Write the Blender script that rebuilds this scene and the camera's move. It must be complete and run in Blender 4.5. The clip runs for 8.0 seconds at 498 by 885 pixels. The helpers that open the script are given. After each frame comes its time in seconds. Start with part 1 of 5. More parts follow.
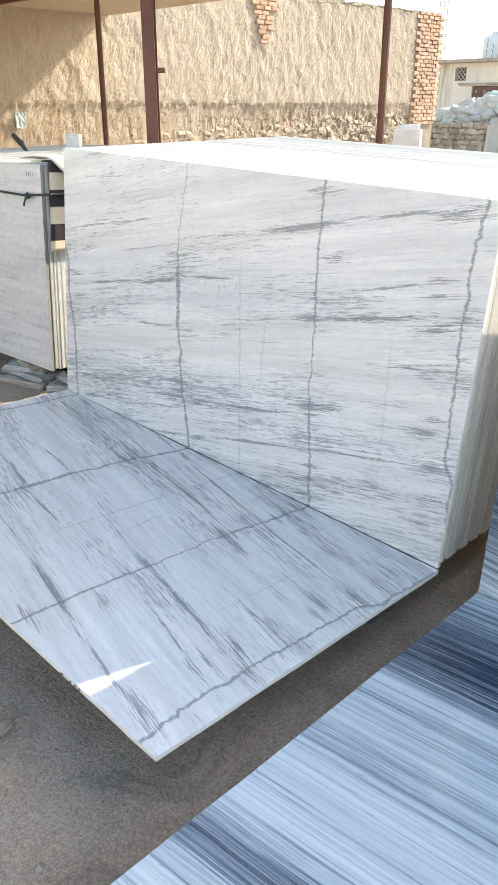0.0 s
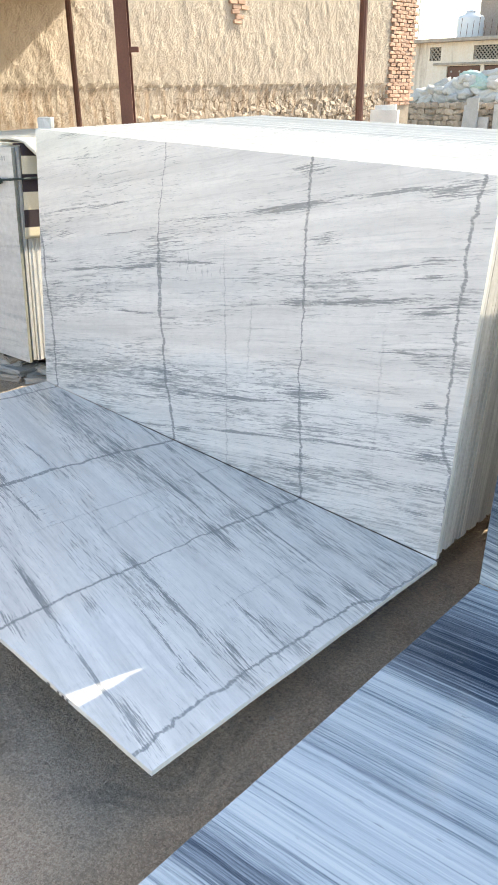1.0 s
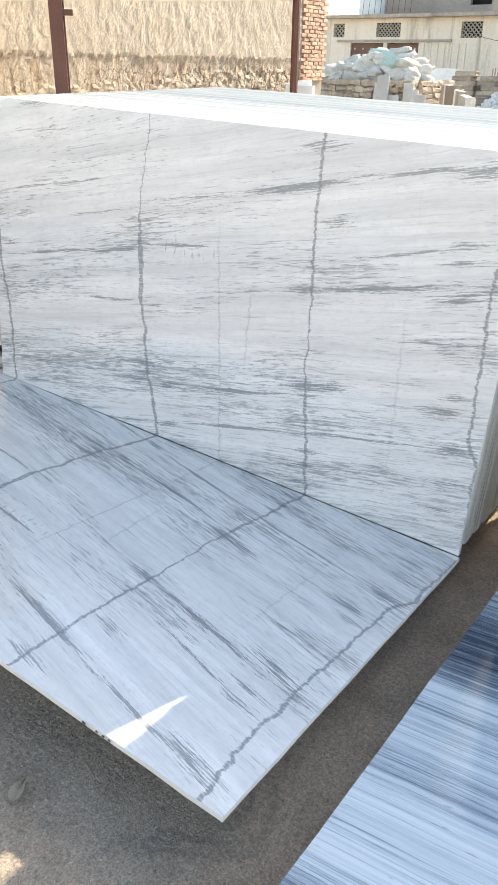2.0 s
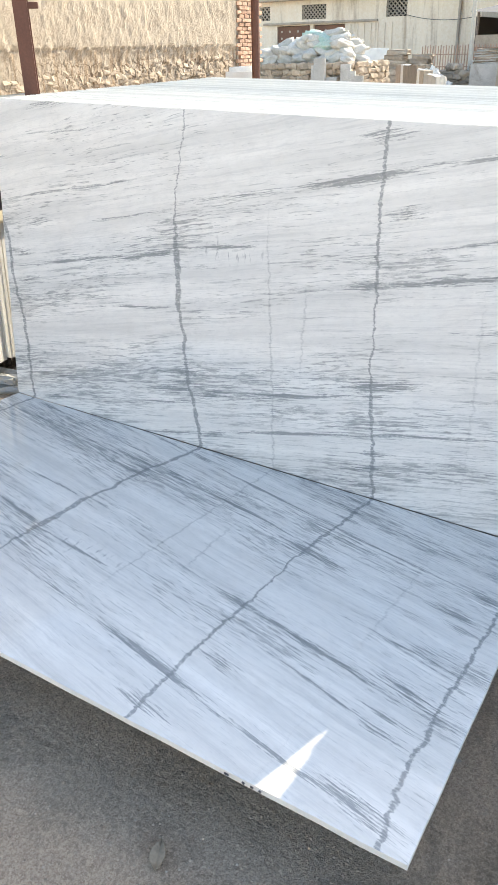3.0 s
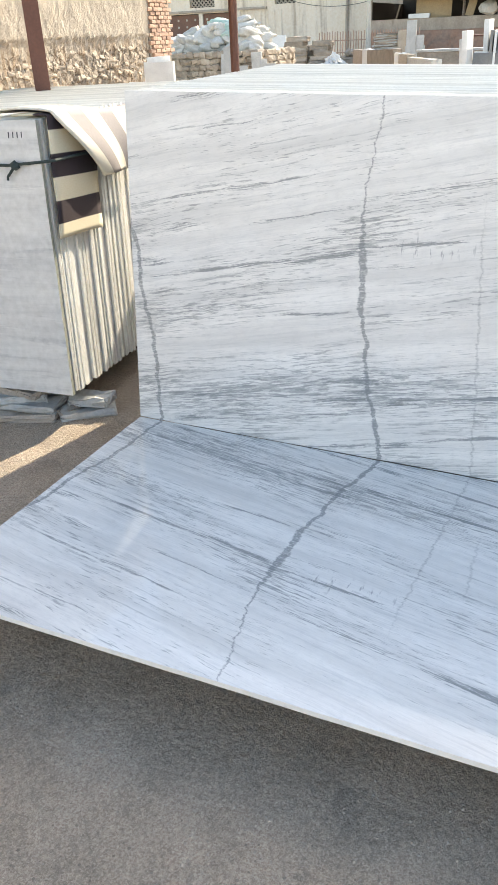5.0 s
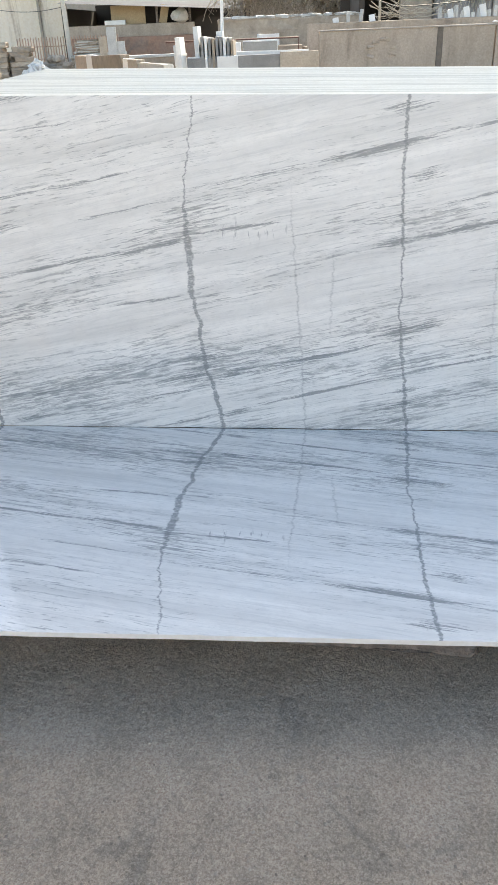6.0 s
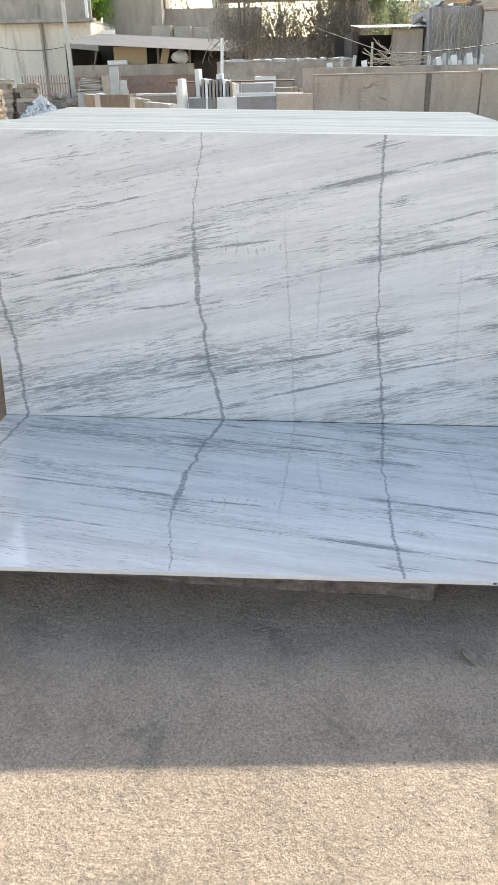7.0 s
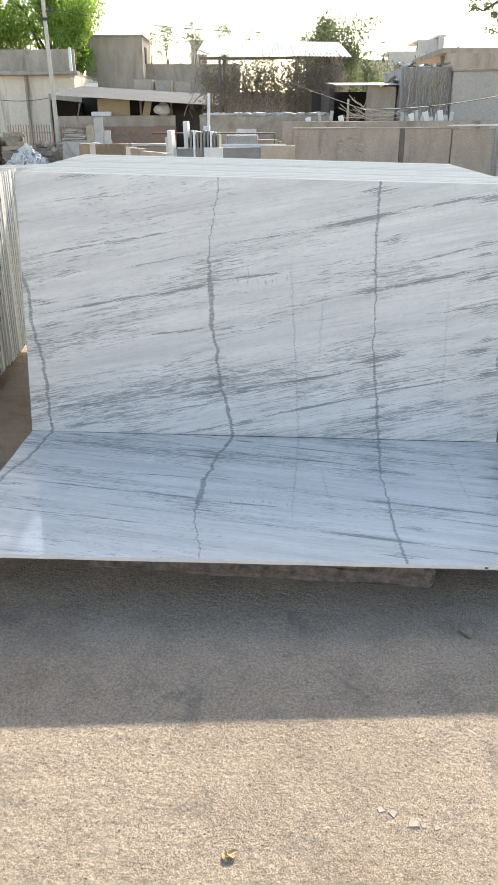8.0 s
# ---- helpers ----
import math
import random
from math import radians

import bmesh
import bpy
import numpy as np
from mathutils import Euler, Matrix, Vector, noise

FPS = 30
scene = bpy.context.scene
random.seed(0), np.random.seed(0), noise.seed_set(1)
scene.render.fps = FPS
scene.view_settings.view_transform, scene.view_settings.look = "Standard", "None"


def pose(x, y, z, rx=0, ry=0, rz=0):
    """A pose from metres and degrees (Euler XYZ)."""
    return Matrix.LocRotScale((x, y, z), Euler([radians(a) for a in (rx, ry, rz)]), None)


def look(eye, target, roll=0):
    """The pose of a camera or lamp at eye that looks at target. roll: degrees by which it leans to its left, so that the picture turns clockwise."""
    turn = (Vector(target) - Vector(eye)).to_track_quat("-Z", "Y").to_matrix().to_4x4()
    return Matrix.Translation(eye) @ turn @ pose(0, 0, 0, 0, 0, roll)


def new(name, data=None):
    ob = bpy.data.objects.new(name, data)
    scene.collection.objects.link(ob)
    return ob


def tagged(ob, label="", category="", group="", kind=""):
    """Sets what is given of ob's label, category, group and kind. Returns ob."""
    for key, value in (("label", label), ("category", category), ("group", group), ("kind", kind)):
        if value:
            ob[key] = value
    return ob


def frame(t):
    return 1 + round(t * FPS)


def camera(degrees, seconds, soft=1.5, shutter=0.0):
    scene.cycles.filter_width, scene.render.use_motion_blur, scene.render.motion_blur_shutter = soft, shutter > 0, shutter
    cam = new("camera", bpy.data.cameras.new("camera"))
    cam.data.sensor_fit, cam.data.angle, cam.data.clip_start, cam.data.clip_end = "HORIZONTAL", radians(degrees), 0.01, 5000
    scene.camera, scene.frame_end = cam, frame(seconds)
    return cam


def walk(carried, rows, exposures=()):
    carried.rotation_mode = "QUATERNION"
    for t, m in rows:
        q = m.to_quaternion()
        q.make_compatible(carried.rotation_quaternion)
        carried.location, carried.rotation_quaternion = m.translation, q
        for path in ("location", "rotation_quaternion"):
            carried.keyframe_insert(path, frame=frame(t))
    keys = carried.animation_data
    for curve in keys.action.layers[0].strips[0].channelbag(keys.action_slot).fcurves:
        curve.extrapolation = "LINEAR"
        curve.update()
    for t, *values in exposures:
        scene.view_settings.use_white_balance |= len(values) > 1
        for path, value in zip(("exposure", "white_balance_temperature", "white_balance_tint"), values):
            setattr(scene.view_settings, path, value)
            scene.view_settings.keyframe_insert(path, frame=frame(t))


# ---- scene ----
cam = camera(36.0, 8.0)
PATH = [
    (0, (2.581, -2.155, 1.678), (1.278, -0.868, 0.875), -0.0),
    (0.5, (2.568, -2.129, 1.668), (1.283, -0.825, 0.862), -0.7),
    (1, (2.482, -2.095, 1.648), (1.223, -0.785, 0.812), -0.7),
    (1.2, (2.403, -2.096, 1.634), (1.177, -0.762, 0.788), -0.6),
    (2.3, (1.96, -2.213, 1.631), (0.951, -0.736, 0.737), 0.5),
    (2.5, (1.873, -2.227, 1.62), (0.89, -0.734, 0.723), -0.4),
    (3, (1.652, -2.287, 1.64), (0.709, -0.778, 0.727), -1.5),
    (3.5, (1.456, -2.354, 1.641), (0.566, -0.823, 0.71), -0.7),
    (4, (1.163, -2.489, 1.656), (0.301, -0.948, 0.717), -1.4),
    (4.2, (1.048, -2.521, 1.659), (0.191, -0.978, 0.719), -1.2),
    (5.3, (0.424, -2.593, 1.648), (-0.107, -0.916, 0.696), -3.6),
    (5.5, (0.347, -2.665, 1.648), (-0.005, -0.948, 0.685), -3.6),
    (6, (0.262, -2.874, 1.665), (0.158, -1.119, 0.712), -2.4),
    (6.5, (0.269, -3.134, 1.668), (0.17, -1.36, 0.751), -2.3),
    (7, (0.261, -3.361, 1.698), (0.18, -1.566, 0.82), -1.2),
    (7.5, (0.168, -3.577, 1.695), (0.143, -1.752, 0.878), -0.4),
    (8, (0.103, -3.733, 1.706), (0.088, -1.889, 0.931), -0.3),
]
EXPOSURES = [(0, 1.85, 8100, 6.5), (3.5, 1.88, 8100, 6.5), (5.5, 1.83, 8100, 6.5), (6.5, 1.64, 7900, 6.0), (7, 1.60, 7800, 6.0), (7.5, 1.36, 7700, 6.0), (8, 1.47, 7700, 5.5)]
walk(cam, [(t, look(eye, target, roll)) for t, eye, target, roll in PATH], EXPOSURES)
SUN_DIR = (0.27, 1.0, 0.725)
world = bpy.data.worlds.new("sky")
scene.world = world
world.use_nodes = True
wt = world.node_tree
sky = wt.nodes.new("ShaderNodeTexSky")
sky.sky_type, sky.sun_disc = "NISHITA", False
sky.sun_elevation, sky.sun_rotation = math.atan2(0.725, math.hypot(0.27, 1.0)), math.atan2(0.27, 1.0)
sky.air_density, sky.dust_density, sky.ozone_density = 0.9, 1.2, 1.5
wt.links.new(sky.outputs[0], wt.nodes["Background"].inputs[0])
wt.nodes["Background"].inputs[1].default_value = 0.15
sun = new("sun", bpy.data.lights.new("sun", "SUN"))
sun.data.energy, sun.data.angle, sun.data.color = 2.7, radians(0.5), (1.0, 0.96, 0.915)
sun.matrix_world = look((2.7, 10.0, 7.25), (0, 0, 0))


# ---- node helpers ----
def put(t, sock, value):
    if isinstance(value, bpy.types.NodeSocket):
        t.links.new(value, sock)
    elif value is not None:
        sock.default_value = (*value, 1.0) if isinstance(value, tuple) and len(value) == 3 and sock.type == "RGBA" else value


def noise_tex(t, vec, scale, detail=4.0, rough=0.55, dist=0.0):
    nd = t.nodes.new("ShaderNodeTexNoise")
    put(t, nd.inputs["Vector"], vec)
    nd.inputs["Scale"].default_value, nd.inputs["Detail"].default_value = scale, detail
    nd.inputs["Roughness"].default_value, nd.inputs["Distortion"].default_value = rough, dist
    return nd.outputs[0]


def cells(t, vec, scale, feature="F1", rnd=1.0):
    nd = t.nodes.new("ShaderNodeTexVoronoi")
    nd.feature = feature
    put(t, nd.inputs["Vector"], vec)
    nd.inputs["Scale"].default_value, nd.inputs["Randomness"].default_value = scale, rnd
    return nd.outputs[0], nd


def mth(t, op, a, b=0.0, c=None):
    nd = t.nodes.new("ShaderNodeMath")
    nd.operation = op
    put(t, nd.inputs[0], a)
    put(t, nd.inputs[1], b)
    if c is not None:
        put(t, nd.inputs[2], c)
    return nd.outputs[0]


def ramp(t, fac, *stops):
    nd = t.nodes.new("ShaderNodeValToRGB")
    put(t, nd.inputs[0], fac)
    el = nd.color_ramp.elements
    while len(el) < len(stops):
        el.new(0.5)
    for e, (p, c) in zip(el, stops):
        e.position = p
        e.color = (*c, 1.0) if isinstance(c, tuple) else (c, c, c, 1.0)
    return nd.outputs[0]


def mix(t, fac, a, b, blend="MIX"):
    nd = t.nodes.new("ShaderNodeMix")
    nd.data_type, nd.blend_type = "RGBA", blend
    put(t, nd.inputs[0], fac)
    put(t, nd.inputs[6], a)
    put(t, nd.inputs[7], b)
    return nd.outputs[2]


def joined(t, x, y, z=0.0):
    nd = t.nodes.new("ShaderNodeCombineXYZ")
    for s, v in zip(nd.inputs, (x, y, z)):
        put(t, s, v)
    return nd.outputs[0]


def split(t, vec):
    nd = t.nodes.new("ShaderNodeSeparateXYZ")
    put(t, nd.inputs[0], vec)
    return nd.outputs[0], nd.outputs[1], nd.outputs[2]


def local(t, own=True):
    """Object coordinates; own: shifted for each object, so that copies differ."""
    co = t.nodes.new("ShaderNodeTexCoord").outputs["Object"]
    if not own:
        return co
    info = t.nodes.new("ShaderNodeObjectInfo").outputs["Random"]
    add = t.nodes.new("ShaderNodeVectorMath")
    put(t, add.inputs[0], co)
    far = mth(t, "MULTIPLY", info, 37.0)
    put(t, add.inputs[1], joined(t, far, far, far))
    return add.outputs[0]


def rnd(t):
    return t.nodes.new("ShaderNodeObjectInfo").outputs["Random"]


def relief(t, height, strength, dist):
    nd = t.nodes.new("ShaderNodeBump")
    nd.inputs["Strength"].default_value, nd.inputs["Distance"].default_value = strength, dist
    put(t, nd.inputs["Height"], height)
    return nd.outputs[0]


def material(name, rough=0.7, metal=0.0, spec=0.5):
    m = bpy.data.materials.new(name)
    m.use_nodes = True
    b = m.node_tree.nodes["Principled BSDF"]
    b.inputs["Roughness"].default_value, b.inputs["Metallic"].default_value = rough, metal
    b.inputs["Specular IOR Level"].default_value = spec
    return m, m.node_tree, b


def surface(name, c1, c2, scale=3.0, rough=0.8, bump=0.3, depth=0.01, fine=40.0, stain=None, stain_at=0.6, metal=0.0, spec=0.4, vary=0.0, drip=1.0):
    """A plain weathered surface: two colours in patches, a fine grain, stains, and relief. drip: over 1 draws the patches out downwards."""
    m, t, b = material(name, rough, metal, spec)
    co = local(t)
    x, y, z = split(t, co)
    vec = joined(t, x, y, mth(t, "DIVIDE", z, drip)) if drip != 1.0 else co
    big, small = noise_tex(t, vec, scale, 5, 0.6, 0.3), noise_tex(t, co, fine, 4, 0.65)
    col = mix(t, ramp(t, big, (0.32, 0.0), (0.68, 1.0)), c1, c2)
    if stain:
        s = ramp(t, noise_tex(t, vec, scale * 0.7, 6, 0.65, 0.6), (stain_at, 0.0), (stain_at + 0.14, 1.0))
        col = mix(t, mth(t, "MULTIPLY", s, 0.8), col, stain)
    col = mix(t, 0.55, col, ramp(t, small, (0.25, 0.35), (0.75, 0.68)), "OVERLAY")
    if vary:
        v = mth(t, "MULTIPLY_ADD", rnd(t), 2 * vary, 1.0 - vary)
        col = mix(t, 1.0, col, joined(t, v, v, v), "MULTIPLY")
    put(t, b.inputs["Base Color"], col)
    put(t, b.inputs["Normal"], relief(t, mth(t, "ADD", mth(t, "MULTIPLY", big, 0.6), mth(t, "MULTIPLY", small, 0.4)), bump, depth))
    return m


# ---- materials ----
def curve_of(t, fac, pts):
    nd = t.nodes.new("ShaderNodeFloatCurve")
    put(t, nd.inputs["Value"], fac)
    c = nd.mapping.curves[0]
    while len(c.points) < len(pts):
        c.points.new(0.5, 0.5)
    for p, (a, v) in zip(c.points, pts):
        p.location = (a, v)
        p.handle_type = "VECTOR"
    nd.mapping.update()
    return nd.outputs[0]


def lens(t, vec, u0, v0, u1, v1, wide):
    """A long lens between two ends: 1 along its middle, 0 at its rim."""
    nd, g = t.nodes.new("ShaderNodeMapping"), t.nodes.new("ShaderNodeTexGradient")
    nd.vector_type, g.gradient_type = "TEXTURE", "SPHERICAL"
    put(t, nd.inputs["Vector"], vec)
    nd.inputs["Location"].default_value = ((u0 + u1) / 2, (v0 + v1) / 2, 0)
    nd.inputs["Rotation"].default_value = (0, 0, math.atan2(v1 - v0, u1 - u0))
    nd.inputs["Scale"].default_value = (max(0.02, math.hypot(u1 - u0, v1 - v0) * 0.74), wide, 1)
    t.links.new(nd.outputs[0], g.inputs[0])
    return g.outputs["Fac"]


# streaks of the matched marble: both ends in metres along and away from the matched edge, half width, darkness
LONG_STREAKS = (
    (-1.03, 0.605, -0.155, 0.782, 0.010, 0.9), (-0.42, 0.712, -0.13, 0.79, 0.016, 1.0), (-0.15, 0.80, 0.26, 0.852, 0.010, 0.95), (-0.12, 0.965, 0.46, 1.076, 0.011, 0.75),
    (0.36, 1.055, 0.84, 1.166, 0.020, 1.0), (0.72, 1.143, 1.33, 1.262, 0.013, 0.8), (-1.05, 0.888, -0.33, 1.027, 0.010, 0.75), (-0.58, 0.844, -0.20, 0.927, 0.009, 0.7),
    (0.02, 0.232, 0.74, 0.404, 0.012, 0.95), (0.06, 0.088, 0.74, 0.250, 0.010, 1.0), (0.62, 0.227, 1.36, 0.38, 0.010, 0.85), (0.46, 0.735, 1.30, 0.905, 0.017, 0.9),
    (-0.39, 0.117, -0.04, 0.195, 0.014, 0.7), (0.57, 0.834, 1.27, 1.03, 0.010, 0.7), (-0.49, 0.515, -0.12, 0.568, 0.011, 0.75), (0.98, 0.672, 1.32, 0.724, 0.009, 0.85),
)
DARK_PATCHES = (
    (-0.29, 0.0, 0.0, 0.064, 0.009, 1.0), (-0.03, 0.052, 0.12, 0.103, 0.013, 1.0), (-0.93, 0.024, -0.69, 0.058, 0.012, 1.0), (-0.27, 0.203, -0.05, 0.242, 0.020, 1.0),
    (-0.06, 0.222, 0.14, 0.27, 0.017, 1.0), (-0.25, 0.288, 0.09, 0.334, 0.014, 0.85), (-0.16, 0.255, 0.0, 0.283, 0.009, 0.9), (0.55, 0.392, 0.86, 0.462, 0.026, 0.95),
    (0.60, 0.38, 0.78, 0.40, 0.014, 0.8), (0.66, 0.165, 0.84, 0.20, 0.018, 0.85), (0.62, 0.09, 0.82, 0.135, 0.020, 0.8), (0.60, 0.035, 0.80, 0.06, 0.014, 0.75),
    (0.55, 1.225, 0.76, 1.26, 0.020, 0.8), (0.69, 1.0, 0.84, 1.045, 0.024, 0.75), (0.58, 0.765, 0.74, 0.79, 0.022, 0.9), (-0.14, 0.722, 0.11, 0.765, 0.007, 0.8),
)
EDGE_PATCHES = (
    (1.10, 1.20, 1.345, 1.25, 0.026, 0.95), (1.12, 0.985, 1.30, 1.035, 0.015, 0.85), (1.11, 0.938, 1.30, 0.98, 0.012, 0.85), (1.13, 0.84, 1.31, 0.868, 0.024, 0.9),
    (1.19, 0.525, 1.32, 0.552, 0.016, 0.85), (1.12, 0.462, 1.33, 0.505, 0.022, 1.0), (1.18, 0.34, 1.37, 0.382, 0.024, 0.95), (1.20, 0.222, 1.38, 0.265, 0.020, 0.85),
    (1.17, 0.125, 1.36, 0.158, 0.016, 0.9), (1.25, 0.89, 1.38, 0.922, 0.018, 0.85), (-1.04, 0.668, -0.90, 0.69, 0.018, 0.85), (-1.03, 0.543, -0.85, 0.577, 0.014, 0.95),
    (-0.95, 0.80, -0.77, 0.838, 0.010, 0.8), (-0.86, 1.258, -0.66, 1.288, 0.012, 0.8), (-0.77, 1.168, -0.52, 1.20, 0.008, 0.75), (-0.90, 0.135, -0.66, 0.165, 0.008, 0.8),
)


def book_marble():
    """White marble with grey streaks and four upright dark veins; the map gives metres along the slab and away from its matched edge."""
    m, t, b = material("white_grey_vein_marble", 0.13, 0.0, 0.5)
    uv = t.nodes.new("ShaderNodeUVMap")
    uv.uv_map = "slab"
    u, v, _ = split(t, uv.outputs[0])
    wob = mth(t, "SUBTRACT", noise_tex(t, joined(t, u, v), 2.2, 3), 0.5)
    wob2 = mth(t, "SUBTRACT", noise_tex(t, joined(t, mth(t, "MULTIPLY", u, 0.6), v, 3.0), 16.0, 5, 0.65), 0.5)
    bend = mth(t, "ADD", mth(t, "MULTIPLY", wob, 0.030), mth(t, "MULTIPLY", wob2, 0.010))
    w = mth(t, "ADD", mth(t, "MULTIPLY_ADD", u, -0.205, v), bend)
    # grain at several lengths, all along the slanted bedding
    bands = noise_tex(t, joined(t, mth(t, "MULTIPLY", u, 0.9), mth(t, "MULTIPLY", w, 13.0)), 1.0, 5, 0.62)
    streak = noise_tex(t, joined(t, mth(t, "MULTIPLY", u, 3.2), mth(t, "MULTIPLY", w, 85.0), 2.0), 1.0, 6, 0.72)
    hair = noise_tex(t, joined(t, mth(t, "MULTIPLY", u, 2.2), mth(t, "MULTIPLY", w, 70.0), 41.0), 1.0, 8, 0.8)
    fleck = noise_tex(t, joined(t, mth(t, "MULTIPLY", u, 13.0), mth(t, "MULTIPLY", w, 140.0), 7.0), 1.0, 4, 0.65)
    fibre = noise_tex(t, joined(t, mth(t, "MULTIPLY", u, 9.0), mth(t, "MULTIPLY", w, 190.0), 17.0), 1.0, 5, 0.75)
    speck = noise_tex(t, joined(t, mth(t, "MULTIPLY", u, 75.0), mth(t, "MULTIPLY", w, 180.0), 8.0), 1.0, 3, 0.6)
    patch = noise_tex(t, joined(t, mth(t, "MULTIPLY", u, 1.3), mth(t, "MULTIPLY", w, 5.0), 5.0), 1.0, 3, 0.5)
    mottle = noise_tex(t, joined(t, mth(t, "MULTIPLY", u, 20.0), mth(t, "MULTIPLY", w, 44.0), 51.0), 1.0, 6, 0.75)
    cloud = noise_tex(t, joined(t, u, v, 20.0), 5.0, 6, 0.65)
    # upright veins: where, how dark, how wide, their course, and how the darkness changes on the way up
    jag = mth(t, "SUBTRACT", noise_tex(t, joined(t, mth(t, "MULTIPLY", u, 7.0), mth(t, "MULTIPLY", v, 17.0), 9.0), 1.0, 9, 0.74), 0.5)
    thick = noise_tex(t, joined(t, u, mth(t, "MULTIPLY", v, 11.0), 1.0), 1.0, 4, 0.7)
    h = mth(t, "DIVIDE", v, 1.3)
    full = ((0.0, 1.0), (1.0, 1.0))
    veins = (
        (-1.0, 1.0, 0.0095, ((0.0, 0.54), (0.03, 0.533), (0.17, 0.526), (0.29, 0.513), (0.40, 0.475), (0.47, 0.465), (0.55, 0.462), (0.72, 0.40), (1.0, 0.36)), full),
        (-0.10, 1.0, 0.0098, ((0.0, 0.586), (0.048, 0.580), (0.10, 0.556), (0.16, 0.545), (0.19, 0.523), (0.27, 0.507), (0.36, 0.498), (0.444, 0.470), (0.56, 0.469), (0.615, 0.458), (0.685, 0.455), (0.77, 0.456), (0.87, 0.483), (0.985, 0.497), (1.0, 0.50)),
         ((0.0, 1.0), (0.42, 0.95), (0.46, 1.5), (0.61, 1.5), (0.64, 0.8), (0.75, 0.45), (1.0, 0.4))),
        (0.70, 1.0, 0.0068, ((0.0, 0.553), (0.09, 0.537), (0.19, 0.523), (0.345, 0.494), (0.44, 0.488), (0.595, 0.479), (0.77, 0.468), (0.90, 0.463), (1.0, 0.458)),
         ((0.0, 1.0), (0.30, 1.05), (0.37, 0.7), (0.55, 0.7), (0.60, 0.95), (0.88, 1.1), (1.0, 0.9))),
        (1.33, 1.0, 0.0092, ((0.0, 0.56), (0.19, 0.541), (0.256, 0.543), (0.31, 0.503), (0.37, 0.495), (0.46, 0.488), (0.577, 0.483), (0.66, 0.471), (0.742, 0.475), (0.795, 0.468), (0.91, 0.477), (1.0, 0.49)), ((0.0, 0.8), (0.3, 0.85), (0.45, 0.65), (0.7, 0.7), (1.0, 0.85))),
        (0.28, 0.20, 0.006, ((0.0, 0.555), (0.13, 0.54), (0.40, 0.51), (0.65, 0.48), (1.0, 0.47)), ((0.0, 1.0), (0.6, 1.0), (0.75, 0.3), (1.0, 0.2))),
        (0.43, 0.15, 0.006, ((0.0, 0.49), (0.5, 0.491), (1.0, 0.49)), ((0.0, 0.2), (0.30, 0.4), (0.36, 1.0), (0.52, 1.0), (0.58, 0.2), (1.0, 0.2))),
        (1.05, 0.12, 0.006, ((0.0, 0.52), (0.36, 0.507), (0.5, 0.497), (1.0, 0.47)), ((0.0, 0.3), (0.36, 1.0), (0.52, 1.0), (0.6, 0.4), (1.0, 0.4))),
    )
    line, near = None, None
    for at, power, wide, pts, dark in veins:
        g = mth(t, "ADD", mth(t, "SUBTRACT", curve_of(t, h, pts), 0.5), at)
        d = mth(t, "ABSOLUTE", mth(t, "ADD", mth(t, "SUBTRACT", u, g), mth(t, "MULTIPLY_ADD", jag, 0.062, mth(t, "MULTIPLY_ADD", speck, 0.008, -0.004))))
        power_here = mth(t, "MULTIPLY", curve_of(t, h, [(a, p / 2) for a, p in dark]), 2.0)
        width = mth(t, "MULTIPLY", mth(t, "MULTIPLY_ADD", thick, wide * 1.8, wide * 0.15), power_here)
        k = mth(t, "MULTIPLY", mth(t, "SUBTRACT", 1.0, mth(t, "MINIMUM", mth(t, "DIVIDE", d, width), 1.0)), mth(t, "MULTIPLY", mth(t, "MINIMUM", power_here, 1.0), power))
        line = k if line is None else mth(t, "MAXIMUM", line, k)
        if power == 1.0:
            halo = mth(t, "SUBTRACT", 1.0, mth(t, "MINIMUM", mth(t, "DIVIDE", d, 0.15), 1.0))
            near = halo if near is None else mth(t, "MAXIMUM", near, halo)
    # the single streaks and patches that can be told apart
    place = joined(t, u, mth(t, "ADD", v, mth(t, "MULTIPLY", bend, 0.6)))
    torn = mth(t, "ADD", mth(t, "MULTIPLY", fibre, 1.75), mth(t, "ADD", mth(t, "MULTIPLY", speck, 0.45), mth(t, "MULTIPLY_ADD", streak, 0.9, -1.05)))
    named = None
    for group, wider, push in ((LONG_STREAKS, 1.2, 0.62), (DARK_PATCHES + EDGE_PATCHES, 1.7, 0.50)):
        most = None
        for u0, v0, u1, v1, wide, dark in group:
            s = mth(t, "MULTIPLY", lens(t, place, u0, v0, u1, v1, wide * wider), dark)
            most = s if most is None else mth(t, "MAXIMUM", most, s)
        k = mth(t, "MULTIPLY", ramp(t, mth(t, "MULTIPLY_ADD", most, push, torn), (0.72, 0.0), (0.92, 1.0)), ramp(t, most, (0.0, 0.0), (0.12, 1.0)))
        named = k if named is None else mth(t, "MAXIMUM", named, k)
    # short upright ticks along one streak
    tick = ramp(t, noise_tex(t, joined(t, mth(t, "MULTIPLY", u, 55.0), mth(t, "MULTIPLY", v, 13.0), 61.0), 1.0, 3, 0.6), (0.60, 0.0), (0.66, 1.0))
    tick = mth(t, "MULTIPLY", tick, mth(t, "MULTIPLY", lens(t, uv.outputs[0], -0.12, 0.79, 0.24, 0.835, 0.06), 1.3))
